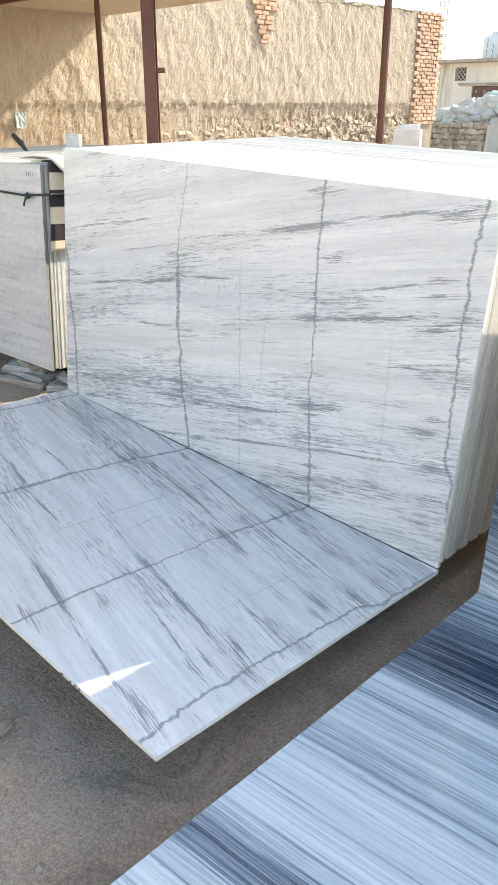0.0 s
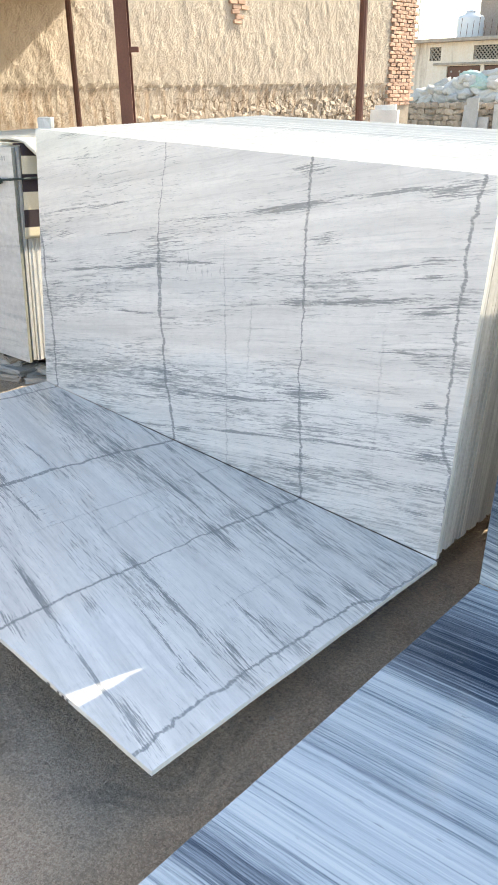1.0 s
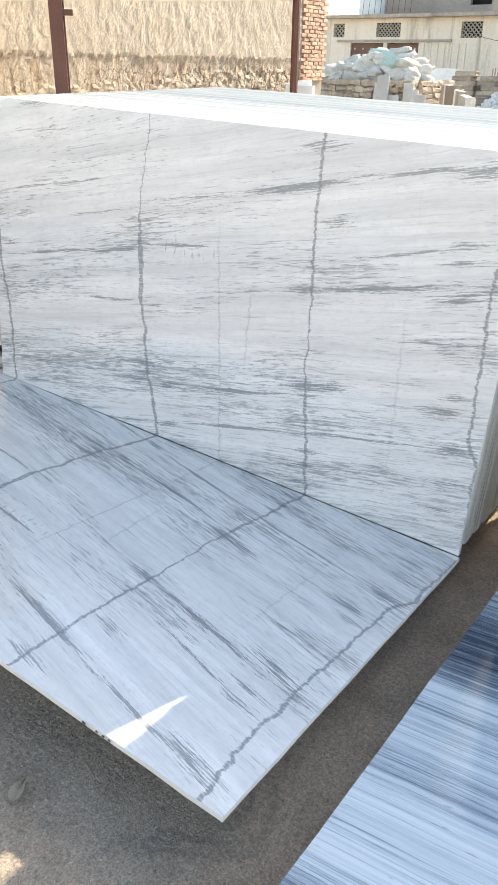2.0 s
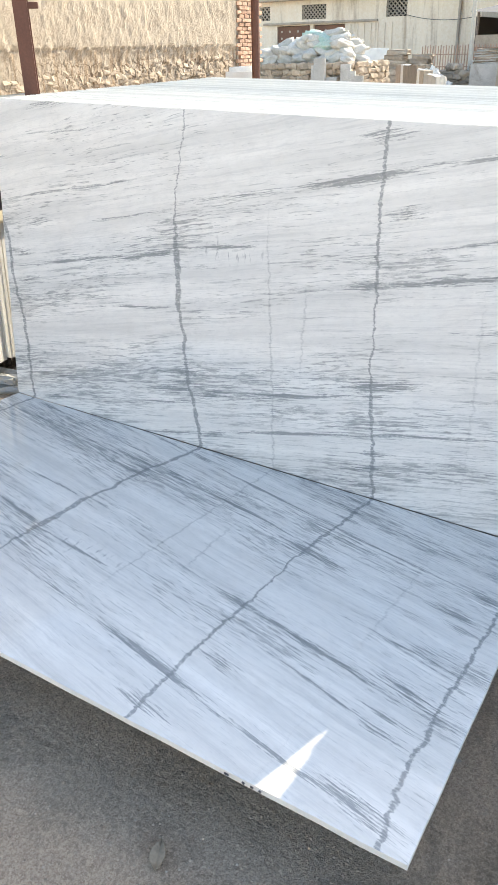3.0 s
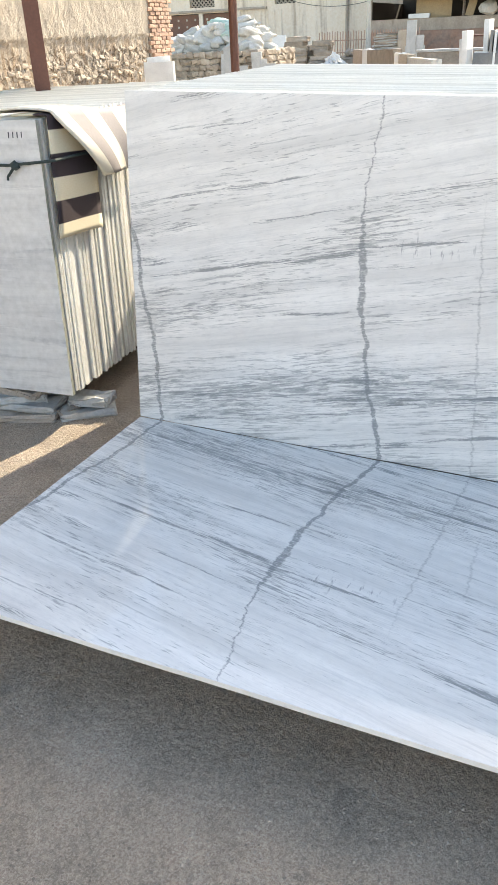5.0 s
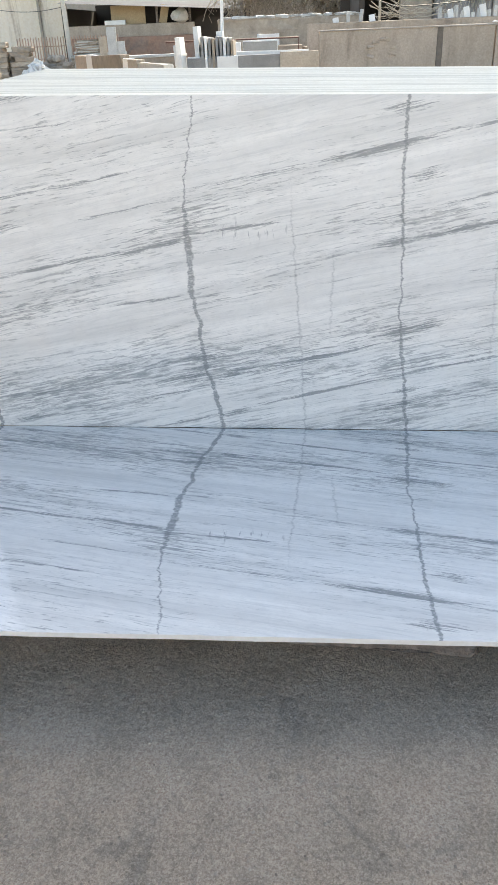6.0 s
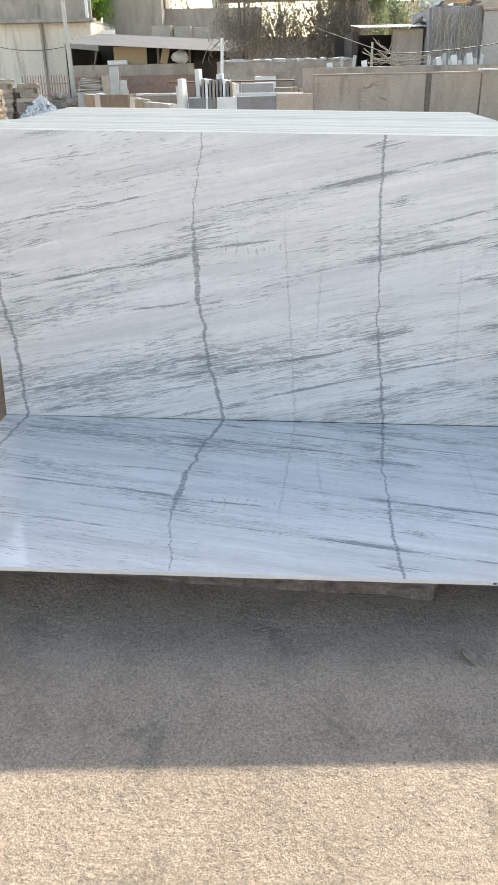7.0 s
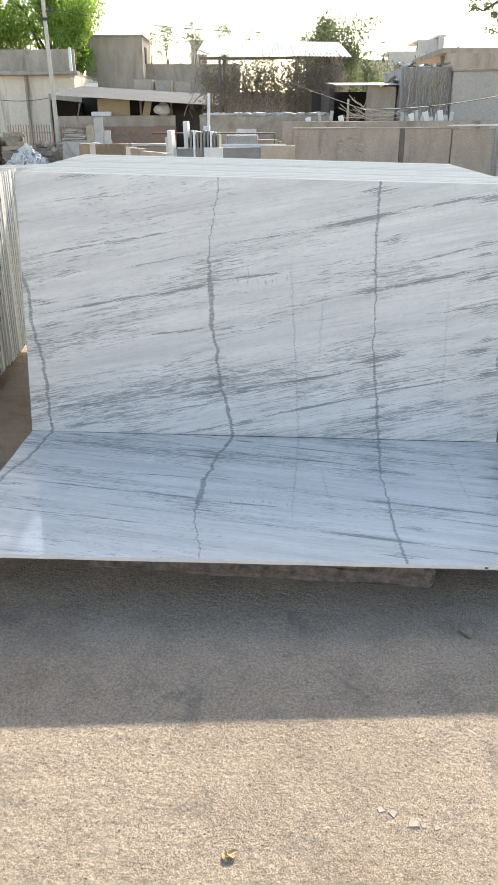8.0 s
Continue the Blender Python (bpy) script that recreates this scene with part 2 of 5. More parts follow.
    sparse = mth(t, "ADD", mth(t, "MULTIPLY", mth(t, "MULTIPLY", near, patch), 0.055), mth(t, "MULTIPLY", mth(t, "SUBTRACT", patch, 0.5), 0.40))
    sparse = mth(t, "ADD", sparse, mth(t, "MULTIPLY_ADD", v, -0.085, 0.045))
    thin = ramp(t, mth(t, "ADD", streak, sparse), (0.56, 0.0), (0.605, 1.0))
    dots = ramp(t, mth(t, "ADD", fleck, mth(t, "MULTIPLY", sparse, 0.9)), (0.57, 0.0), (0.62, 1.0))
    faint = ramp(t, hair, (0.50, 0.0), (0.60, 1.0))
    col = mix(t, ramp(t, bands, (0.38, 0.0), (0.70, 1.0)), (0.82, 0.81, 0.785), (0.63, 0.63, 0.615))
    col = mix(t, mth(t, "MULTIPLY", ramp(t, cloud, (0.46, 0.0), (0.66, 1.0)), 0.30), col, (0.66, 0.65, 0.63))
    col = mix(t, mth(t, "MULTIPLY", ramp(t, mottle, (0.48, 0.0), (0.66, 1.0)), 0.30), col, (0.52, 0.525, 0.515))
    col = mix(t, mth(t, "MULTIPLY", faint, 0.28), col, (0.44, 0.45, 0.455))
    col = mix(t, mth(t, "MULTIPLY", mth(t, "MULTIPLY", thin, ramp(t, mottle, (0.38, 0.35), (0.56, 1.0))), 0.62), col, (0.31, 0.325, 0.33))
    col = mix(t, mth(t, "MULTIPLY", mth(t, "MULTIPLY", dots, ramp(t, patch, (0.40, 0.25), (0.58, 1.0))), 0.60), col, (0.22, 0.235, 0.24))
    col = mix(t, mth(t, "MULTIPLY", named, 0.78), col, (0.20, 0.215, 0.225))
    col = mix(t, mth(t, "MINIMUM", tick, 0.6), col, (0.25, 0.26, 0.27))
    vein = mth(t, "MULTIPLY", ramp(t, line, (0.0, 0.0), (0.42, 1.0)), ramp(t, mth(t, "MULTIPLY_ADD", fleck, 0.5, mth(t, "MULTIPLY", speck, 0.5)), (0.40, 0.30), (0.56, 1.1)))
    col = mix(t, mth(t, "MINIMUM", vein, 0.80), col, (0.215, 0.227, 0.235))
    put(t, b.inputs["Base Color"], col)
    smear = noise_tex(t, joined(t, u, v, 30.0), 4.0, 4)
    put(t, b.inputs["Roughness"], ramp(t, smear, (0.3, 0.045), (0.75, 0.13)))
    put(t, b.inputs["Normal"], relief(t, noise_tex(t, joined(t, u, v), 5.0, 2), 0.02, 0.01))
    return m


def blue_marble():
    m, t, b = material("blue_grey_striped_marble", 0.12, 0.0, 0.5)
    uv = t.nodes.new("ShaderNodeUVMap")
    uv.uv_map = "slab"
    u, v, _ = split(t, uv.outputs[0])
    wob = mth(t, "SUBTRACT", noise_tex(t, joined(t, u, v), 1.5, 3), 0.5)
    w = mth(t, "ADD", mth(t, "MULTIPLY_ADD", u, 0.11, v), mth(t, "MULTIPLY", wob, 0.022))
    wide = noise_tex(t, joined(t, mth(t, "MULTIPLY", u, 0.25), mth(t, "MULTIPLY", w, 7.0)), 1.0, 3, 0.5)
    thin = noise_tex(t, joined(t, mth(t, "MULTIPLY", u, 0.7), mth(t, "MULTIPLY", w, 62.0), 4.0), 1.0, 8, 0.86)
    fleck = noise_tex(t, joined(t, mth(t, "MULTIPLY", u, 16.0), mth(t, "MULTIPLY", w, 70.0), 6.0), 1.0, 3)
    deep = ramp(t, mth(t, "DIVIDE", w, 2.0), (0.0, 0.5), (0.10, 0.65), (0.16, 1.0), (0.24, 0.95), (0.30, 0.25), (0.42, 0.45), (0.55, 0.1), (0.66, 0.7), (0.75, 0.15), (0.85, 0.6), (1.0, 0.2))
    s = mth(t, "ADD", mth(t, "MULTIPLY", thin, 0.75), mth(t, "ADD", mth(t, "MULTIPLY", wide, 0.3), mth(t, "MULTIPLY_ADD", deep, 0.21, -0.11)))
    col = ramp(t, s, (0.41, (0.68, 0.73, 0.745)), (0.49, (0.50, 0.575, 0.62)), (0.555, (0.22, 0.27, 0.325)), (0.64, (0.035, 0.055, 0.085)))
    col = mix(t, mth(t, "MULTIPLY", ramp(t, fleck, (0.66, 0.0), (0.72, 1.0)), 0.5), col, (0.18, 0.21, 0.26))
    put(t, b.inputs["Base Color"], col)
    put(t, b.inputs["Roughness"], ramp(t, noise_tex(t, joined(t, u, v, 9.0), 4.0, 4), (0.3, 0.045), (0.75, 0.13)))
    return m


def ground_mat():
    m, t, b = material("dusty_gravel_ground", 0.92, 0.0, 0.25)
    co = local(t, False)
    big, mid = noise_tex(t, co, 0.9, 5, 0.6, 0.4), noise_tex(t, co, 6.0, 6, 0.65)
    grit, cn = cells(t, co, 230.0)
    fine, tiny = noise_tex(t, co, 75.0, 5, 0.78), noise_tex(t, co, 300.0, 3, 0.7)
    col = mix(t, ramp(t, big, (0.35, 0.0), (0.65, 1.0)), (0.58, 0.475, 0.375), (0.50, 0.405, 0.315))
    col = mix(t, mth(t, "MULTIPLY", ramp(t, mid, (0.44, 0.0), (0.66, 1.0)), 0.7), col, (0.40, 0.33, 0.26))
    grey = ramp(t, noise_tex(t, co, 3.1, 6, 0.7, 1.0), (0.56, 0.0), (0.66, 1.0))
    col = mix(t, mth(t, "MULTIPLY", grey, 0.5), col, (0.26, 0.23, 0.195))
    red = ramp(t, noise_tex(t, co, 1.7, 4, 0.6, 0.8), (0.58, 0.0), (0.72, 1.0))
    col = mix(t, mth(t, "MULTIPLY", red, 0.4), col, (0.34, 0.245, 0.18))
    col = mix(t, 0.7, col, ramp(t, cn.outputs["Color"], (0.15, 0.34), (0.85, 0.64)), "OVERLAY")
    col = mix(t, 0.7, col, ramp(t, fine, (0.30, 0.28), (0.70, 0.72)), "OVERLAY")
    col = mix(t, 0.4, col, ramp(t, tiny, (0.3, 0.3), (0.7, 0.7)), "OVERLAY")
    put(t, b.inputs["Base Color"], col)
    clod = noise_tex(t, co, 32.0, 4, 0.6)
    hgt = mth(t, "ADD", mth(t, "MULTIPLY_ADD", clod, 1.6, mth(t, "MULTIPLY", tiny, 0.25)), mth(t, "ADD", mth(t, "MULTIPLY", fine, 0.8), mth(t, "MULTIPLY", mid, 1.6)))
    put(t, b.inputs["Normal"], relief(t, hgt, 0.9, 0.018))
    return m


def plaster_mat():
    m, t, b = material("rough_ochre_plaster", 0.93, 0.0, 0.2)
    co = local(t, False)
    x, y, z = split(t, co)
    drip = joined(t, x, mth(t, "MULTIPLY", y, 2.0), z)
    a, c = noise_tex(t, drip, 3.4, 8, 0.72, 0.5), noise_tex(t, co, 0.55, 4, 0.6, 0.4)
    col = mix(t, ramp(t, a, (0.32, 0.0), (0.66, 1.0)), (0.425, 0.37, 0.305), (0.35, 0.30, 0.245))
    col = mix(t, mth(t, "MULTIPLY", ramp(t, c, (0.44, 0.0), (0.66, 1.0)), 0.6), col, (0.45, 0.39, 0.32))
    dirt = ramp(t, noise_tex(t, co, 7.5, 8, 0.78, 0.8), (0.58, 0.0), (0.68, 1.0))
    col = mix(t, mth(t, "MULTIPLY", dirt, 0.6), col, (0.30, 0.225, 0.165))
    moss = mth(t, "MULTIPLY", ramp(t, mth(t, "MULTIPLY_ADD", noise_tex(t, drip, 2.2, 6, 0.7), 0.5, mth(t, "DIVIDE", z, 4.0)), (1.02, 0.0), (1.16, 1.0)), ramp(t, noise_tex(t, co, 14.0, 5, 0.7), (0.40, 0.2), (0.56, 1.0)))
    col = mix(t, mth(t, "MULTIPLY", moss, 0.75), col, (0.17, 0.14, 0.105))
    # rust-brown runs below the broken string course
    runs = ramp(t, noise_tex(t, joined(t, 0.0, mth(t, "MULTIPLY", y, 9.0), mth(t, "MULTIPLY", z, 0.9)), 1.0, 6, 0.7), (0.45, 0.0), (0.58, 1.0))
    under = ramp(t, mth(t, "DIVIDE", z, 4.0), (0.30, 1.0), (0.415, 0.8), (0.43, 0.0))
    col = mix(t, mth(t, "MULTIPLY", mth(t, "MULTIPLY", runs, under), 0.8), col, (0.27, 0.19, 0.125))
    # open joints where the plaster has come off the rubble
    gap, _ = cells(t, joined(t, noise_tex(t, co, 9.0, 3), mth(t, "MULTIPLY", y, 7.0), mth(t, "MULTIPLY", z, 5.5)), 1.0, "DISTANCE_TO_EDGE")
    bare = mth(t, "MULTIPLY", ramp(t, noise_tex(t, co, 1.6, 5, 0.65), (0.42, 0.0), (0.52, 1.0)), ramp(t, mth(t, "DIVIDE", z, 4.0), (0.36, 1.0), (0.42, 0.0)))
    bare = mth(t, "MULTIPLY", bare, ramp(t, mth(t, "DIVIDE", y, 16.0), (0.35, 0.25), (0.62, 1.0)))
    col = mix(t, mth(t, "MULTIPLY", mth(t, "MULTIPLY", ramp(t, gap, (0.02, 1.0), (0.10, 0.0)), bare), 0.85), col, (0.13, 0.085, 0.055))
    put(t, b.inputs["Base Color"], col)
    put(t, b.inputs["Normal"], relief(t, noise_tex(t, joined(t, x, mth(t, "MULTIPLY", y, 1.4), z), 11.0, 8, 0.74, 0.9), 0.75, 0.035))
    return m


def striped_cloth(name="striped_padding_cloth", pale=(0.70, 0.62, 0.46), dark=(0.045, 0.032, 0.035)):
    m, t, b = material(name, 0.75, 0.0, 0.3)
    uv = t.nodes.new("ShaderNodeUVMap")
    uv.uv_map = "slab"
    u, v, _ = split(t, uv.outputs[0])
    s = mth(t, "FRACT", mth(t, "DIVIDE", mth(t, "ADD", v, 0.105), 0.19))
    band = ramp(t, s, (0.0, 1.0), (0.48, 1.0), (0.50, 0.0), (0.98, 0.0), (1.0, 1.0))
    weave = noise_tex(t, joined(t, mth(t, "MULTIPLY", u, 60.0), mth(t, "MULTIPLY", v, 220.0)), 1.0, 3)
    col = mix(t, band, pale, dark)
    col = mix(t, 0.4, col, ramp(t, weave, (0.3, 0.38), (0.7, 0.62)), "OVERLAY")
    put(t, b.inputs["Base Color"], col)
    put(t, b.inputs["Normal"], relief(t, weave, 0.2, 0.002))
    return m


def tin_mat(name, c1, c2, stain, at=0.62):
    m = surface(name, c1, c2, 1.2, 0.75, 0.15, 0.005, 20.0, stain, at, 0.0, 0.02)
    return m


MARBLE, BLUE, GROUND, PLASTER, CLOTH = book_marble(), blue_marble(), ground_mat(), plaster_mat(), striped_cloth()
CLOTH_B = striped_cloth("faded_cloth_back", (0.74, 0.69, 0.58), (0.30, 0.27, 0.26))
EDGE = surface("sawn_marble_edge", (0.80, 0.78, 0.735), (0.71, 0.69, 0.645), 4.0, 0.6, 0.25, 0.004, 60.0, (0.46, 0.44, 0.40), 0.66, vary=0.15)
ENDS = surface("dusty_sawn_slab_end", (0.72, 0.71, 0.68), (0.56, 0.55, 0.525), 5.0, 0.75, 0.4, 0.004, 45.0, (0.38, 0.36, 0.325), 0.60, vary=0.14, drip=3.0)
WHITE = surface("raw_white_marble", (0.80, 0.80, 0.78), (0.66, 0.665, 0.66), 3.0, 0.6, 0.2, 0.006, 50.0, (0.50, 0.48, 0.44), 0.64, vary=0.08)
DARKST = surface("dark_granite", (0.14, 0.14, 0.15), (0.22, 0.22, 0.225), 5.0, 0.35, 0.1, 0.004, 90.0, vary=0.2)
BEIGE = surface("beige_sandstone", (0.44, 0.38, 0.31), (0.36, 0.31, 0.25), 3.0, 0.75, 0.25, 0.01, 40.0)
GREYST = surface("grey_field_stone", (0.40, 0.34, 0.275), (0.28, 0.235, 0.19), 3.0, 0.9, 0.6, 0.03, 14.0, (0.16, 0.135, 0.11), 0.58, vary=0.25)
RUBBLE = surface("buff_rubble_stone", (0.46, 0.385, 0.305), (0.35, 0.285, 0.22), 3.0, 0.92, 0.6, 0.03, 14.0, (0.2, 0.15, 0.1), 0.6, vary=0.22)
MORTAR = surface("sandy_mortar", (0.36, 0.31, 0.25), (0.27, 0.23, 0.185), 4.0, 0.95, 0.6, 0.02, 30.0)
BRICK = surface("red_clay_brick", (0.44, 0.27, 0.195), (0.50, 0.345, 0.26), 6.0, 0.9, 0.4, 0.008, 50.0, (0.36, 0.25, 0.18), 0.6, vary=0.2)
RUST = surface("rust_red_painted_steel", (0.085, 0.034, 0.025), (0.12, 0.05, 0.036), 5.0, 0.6, 0.2, 0.003, 60.0, (0.07, 0.035, 0.025), 0.58, 0.0, 0.4, drip=3.0)
CONC = surface("weathered_concrete", (0.47, 0.395, 0.325), (0.33, 0.275, 0.22), 2.3, 0.92, 0.5, 0.02, 25.0, (0.19, 0.155, 0.125), 0.57, drip=3.0)
CONC_L = surface("pale_concrete", (0.44, 0.40, 0.36), (0.37, 0.335, 0.30), 0.8, 0.9, 0.2, 0.01, 25.0, (0.19, 0.175, 0.16), 0.62, drip=2.5)
LIME = surface("stained_limewash", (0.82, 0.70, 0.57), (0.72, 0.61, 0.49), 1.9, 0.92, 0.2, 0.01, 12.0, (0.30, 0.20, 0.13), 0.55, drip=14.0)
PINKISH = surface("faded_upper_wall", (0.40, 0.32, 0.27), (0.31, 0.255, 0.22), 0.5, 0.92, 0.2, 0.01, 12.0, (0.23, 0.19, 0.165), 0.56, drip=2.0)
REDWOOD = surface("rust_brown_door", (0.21, 0.11, 0.075), (0.15, 0.08, 0.058), 1.5, 0.8, 0.2, 0.01, 25.0)
LATTICE = surface("cement_lattice", (0.50, 0.44, 0.37), (0.42, 0.37, 0.31), 2.0, 0.9, 0.2, 0.01, 30.0)
# near-black base colour that stands in for shade inside rooms and openings
VOID = surface("interior_shade_dark", (0.07, 0.058, 0.048), (0.05, 0.042, 0.036), 1.0, 0.9, 0.0, 0.01)
TIN = tin_mat("galvanised_tin", (0.16, 0.165, 0.175), (0.13, 0.133, 0.14), (0.11, 0.105, 0.10))
TIN_W = tin_mat("white_tin_sheet", (0.62, 0.62, 0.61), (0.50, 0.50, 0.495), (0.38, 0.34, 0.30), 0.60)
SACK = surface("white_woven_sack", (0.64, 0.605, 0.545), (0.48, 0.455, 0.41), 5.0, 0.7, 0.5, 0.03, 20.0, (0.40, 0.37, 0.33), 0.62, vary=0.12)
SACK_G = surface("green_woven_sack", (0.36, 0.52, 0.44), (0.50, 0.58, 0.53), 5.0, 0.7, 0.5, 0.03, 20.0)
ROPE = surface("dark_green_rope", (0.035, 0.05, 0.045), (0.05, 0.065, 0.06), 30.0, 0.8, 0.4, 0.003, 200.0)
WOOD = surface("rough_old_timber", (0.13, 0.105, 0.09), (0.32, 0.265, 0.225), 26.0, 0.92, 1.0, 0.03, 45.0, (0.22, 0.165, 0.135), 0.60)
PLANK = surface("pale_plywood", (0.45, 0.34, 0.21), (0.38, 0.28, 0.17), 3.0, 0.8, 0.1, 0.005, 30.0)
BARK = surface("grey_brown_bark", (0.17, 0.13, 0.10), (0.11, 0.085, 0.065), 6.0, 0.95, 0.6, 0.02, 30.0)
TWIG = surface("dry_twig", (0.34, 0.28, 0.225), (0.25, 0.205, 0.165), 6.0, 0.95, 0.2, 0.01)
PALETWIG = surface("bleached_branch", (0.50, 0.45, 0.37), (0.40, 0.35, 0.28), 6.0, 0.9, 0.2, 0.01)
DRYLEAF = surface("dry_leaf", (0.36, 0.30, 0.225), (0.24, 0.20, 0.155), 20.0, 0.8, 0.3, 0.003, 90.0)
TANLEAF = surface("tan_crumpled_leaf", (0.56, 0.43, 0.26), (0.42, 0.31, 0.18), 40.0, 0.8, 0.4, 0.003, 120.0)
PLASTIC = surface("white_plastic_tank", (0.72, 0.73, 0.73), (0.66, 0.67, 0.67), 1.0, 0.45, 0.05, 0.01)
STEEL = surface("grey_painted_pole", (0.55, 0.52, 0.46), (0.45, 0.42, 0.37), 3.0, 0.6, 0.1, 0.005, 30.0)
BLACK = surface("black_cable", (0.03, 0.03, 0.032), (0.045, 0.045, 0.045), 10.0, 0.6, 0.0, 0.002)
CHIP = surface("dull_pale_chip", (0.47, 0.41, 0.345), (0.38, 0.33, 0.275), 30.0, 0.8, 0.3, 0.003, 90.0)
# distance haze put into the base colour: paler render for far houses
HAZE = surface("haze_pale_render", (0.66, 0.60, 0.53), (0.56, 0.505, 0.44), 0.4, 0.92, 0.1, 0.01, 6.0, (0.40, 0.37, 0.33), 0.6, drip=2.0)
STAINED = surface("greenish_stained_edge", (0.26, 0.27, 0.22), (0.36, 0.35, 0.29), 6.0, 0.7, 0.2, 0.003, 60.0)
DULL = surface("dusty_grey_marble", (0.54, 0.535, 0.51), (0.42, 0.415, 0.395), 3.0, 0.7, 0.3, 0.01, 40.0, (0.32, 0.30, 0.27), 0.58, vary=0.12)
INK = surface("black_marker_ink", (0.05, 0.05, 0.06), (0.09, 0.09, 0.10), 30.0, 0.6, 0.0, 0.001)


def leaf_mat(name, c1, c2, c3, glow=0.45):
    """Thin leaves that let some of the sunlight through."""
    m, t, b = material(name, 0.55, 0.0, 0.3)
    r = t.nodes.new("ShaderNodeNewGeometry").outputs["Random Per Island"]
    col = ramp(t, r, (0.0, c1), (0.5, c2), (1.0, c3))
    put(t, b.inputs["Base Color"], col)
    thin, both = t.nodes.new("ShaderNodeBsdfTranslucent"), t.nodes.new("ShaderNodeMixShader")
    put(t, thin.inputs["Color"], col)
    both.inputs[0].default_value = glow
    t.links.new(b.outputs[0], both.inputs[1])
    t.links.new(thin.outputs[0], both.inputs[2])
    t.links.new(both.outputs[0], t.nodes["Material Output"].inputs["Surface"])
    return m


LEAF = leaf_mat("fresh_green_leaf", (0.17, 0.28, 0.055), (0.28, 0.41, 0.085), (0.38, 0.50, 0.125), 0.6)
LEAF_D = leaf_mat("dusty_green_leaf", (0.14, 0.18, 0.09), (0.20, 0.23, 0.125), (0.26, 0.27, 0.17))
LEAF_B = leaf_mat("dry_brown_leaf", (0.20, 0.165, 0.12), (0.29, 0.24, 0.18), (0.36, 0.31, 0.235))


# ---- building helpers ----
def mesh_of(name, bm, mats):
    me = bpy.data.meshes.new(name)
    bm.to_mesh(me)
    bm.free()
    for m in mats if isinstance(mats, (list, tuple)) else (mats,):
        me.materials.append(m)
    return me


def part(name, bm, mat, parent, label="", m=None):
    ob = new(name, mesh_of(name, bm, mat))
    ob.parent = parent
    if m is not None:
        ob.matrix_basis = m
    return tagged(ob, label)


def thing(name, bm, mat, m=None, label="", category="", group="", kind=""):
    ob = new(name, mesh_of(name, bm, mat))
    if m is not None:
        ob.matrix_basis = m
    return tagged(ob, label, category, group, kind)


def holder(name, m, label, category, group="", kind=""):
    ob = new(name)
    ob.matrix_basis = m
    return tagged(ob, label, category, group, kind)


def box(size, center=(0, 0, 0), bevel=0.0, rough=0.0, seed=0, cuts=0):
    bm = bmesh.new()
    bmesh.ops.create_cube(bm, size=1.0)
    bmesh.ops.scale(bm, vec=size, verts=bm.verts)
    if bevel:
        bmesh.ops.bevel(bm, geom=list(bm.edges), offset=bevel, segments=1, affect="EDGES")
    if cuts:
        bmesh.ops.subdivide_edges(bm, edges=list(bm.edges), cuts=cuts, use_grid_fill=True)
    if rough:
        r = random.Random(seed)
        for v in bm.verts:
            v.co += Vector((r.uniform(-1, 1), r.uniform(-1, 1), r.uniform(-1, 1))) * rough
    bmesh.ops.translate(bm, vec=center, verts=bm.verts)
    return bm


def add_box(bm, size, center, turn=None):
    got = bmesh.ops.create_cube(bm, size=1.0)["verts"]
    bmesh.ops.scale(bm, vec=size, verts=got)
    if turn is not None:
        bmesh.ops.transform(bm, matrix=turn, verts=got)
    bmesh.ops.translate(bm, vec=center, verts=got)
    return got


def rod(a, b, r, r2=None, seg=8, bm=None):
    bm = bm or bmesh.new()
    a, b = Vector(a), Vector(b)
    d = b - a
    m = Matrix.Translation((a + b) / 2) @ d.to_track_quat("Z", "Y").to_matrix().to_4x4()
    bmesh.ops.create_cone(bm, cap_ends=True, segments=seg, radius1=r, radius2=r if r2 is None else r2, depth=d.length, matrix=m)
    return bm


def tube(pts, r, seg=6, bm=None):
    """A thin round bar through points."""
    bm = bm or bmesh.new()
    rings = []
    for i, p in enumerate(pts):
        d = Vector(pts[min(i + 1, len(pts) - 1)]) - Vector(pts[max(i - 1, 0)])
        q = d.to_track_quat("Z", "Y")
        rings.append([bm.verts.new(Vector(p) + q @ Vector((r * math.cos(k * math.tau / seg), r * math.sin(k * math.tau / seg), 0))) for k in range(seg)])
    for a, b in zip(rings, rings[1:]):
        for k in range(seg):
            bm.faces.new((a[k], a[(k + 1) % seg], b[(k + 1) % seg], b[k]))
    bm.faces.new(rings[0][::-1])
    bm.faces.new(rings[-1])
    return bm


def sag(a, b, drop, n=14):
    a, b = Vector(a), Vector(b)
    return [a.lerp(b, i / n) - Vector((0, 0, 4 * drop * (i / n) * (1 - i / n))) for i in range(n + 1)]


def stone_bm(r, seed, flat=1.0, sub=1):
    rg = random.Random(seed)
    bm = bmesh.new()
    bmesh.ops.create_icosphere(bm, subdivisions=sub, radius=1.0)
    off = Vector((rg.uniform(0, 50), rg.uniform(0, 50), rg.uniform(0, 50)))
    for v in bm.verts:
        v.co *= r * (1 + 0.38 * noise.noise(v.co * 1.3 + off) + rg.uniform(-0.07, 0.07))
        v.co.z *= flat
    return bm


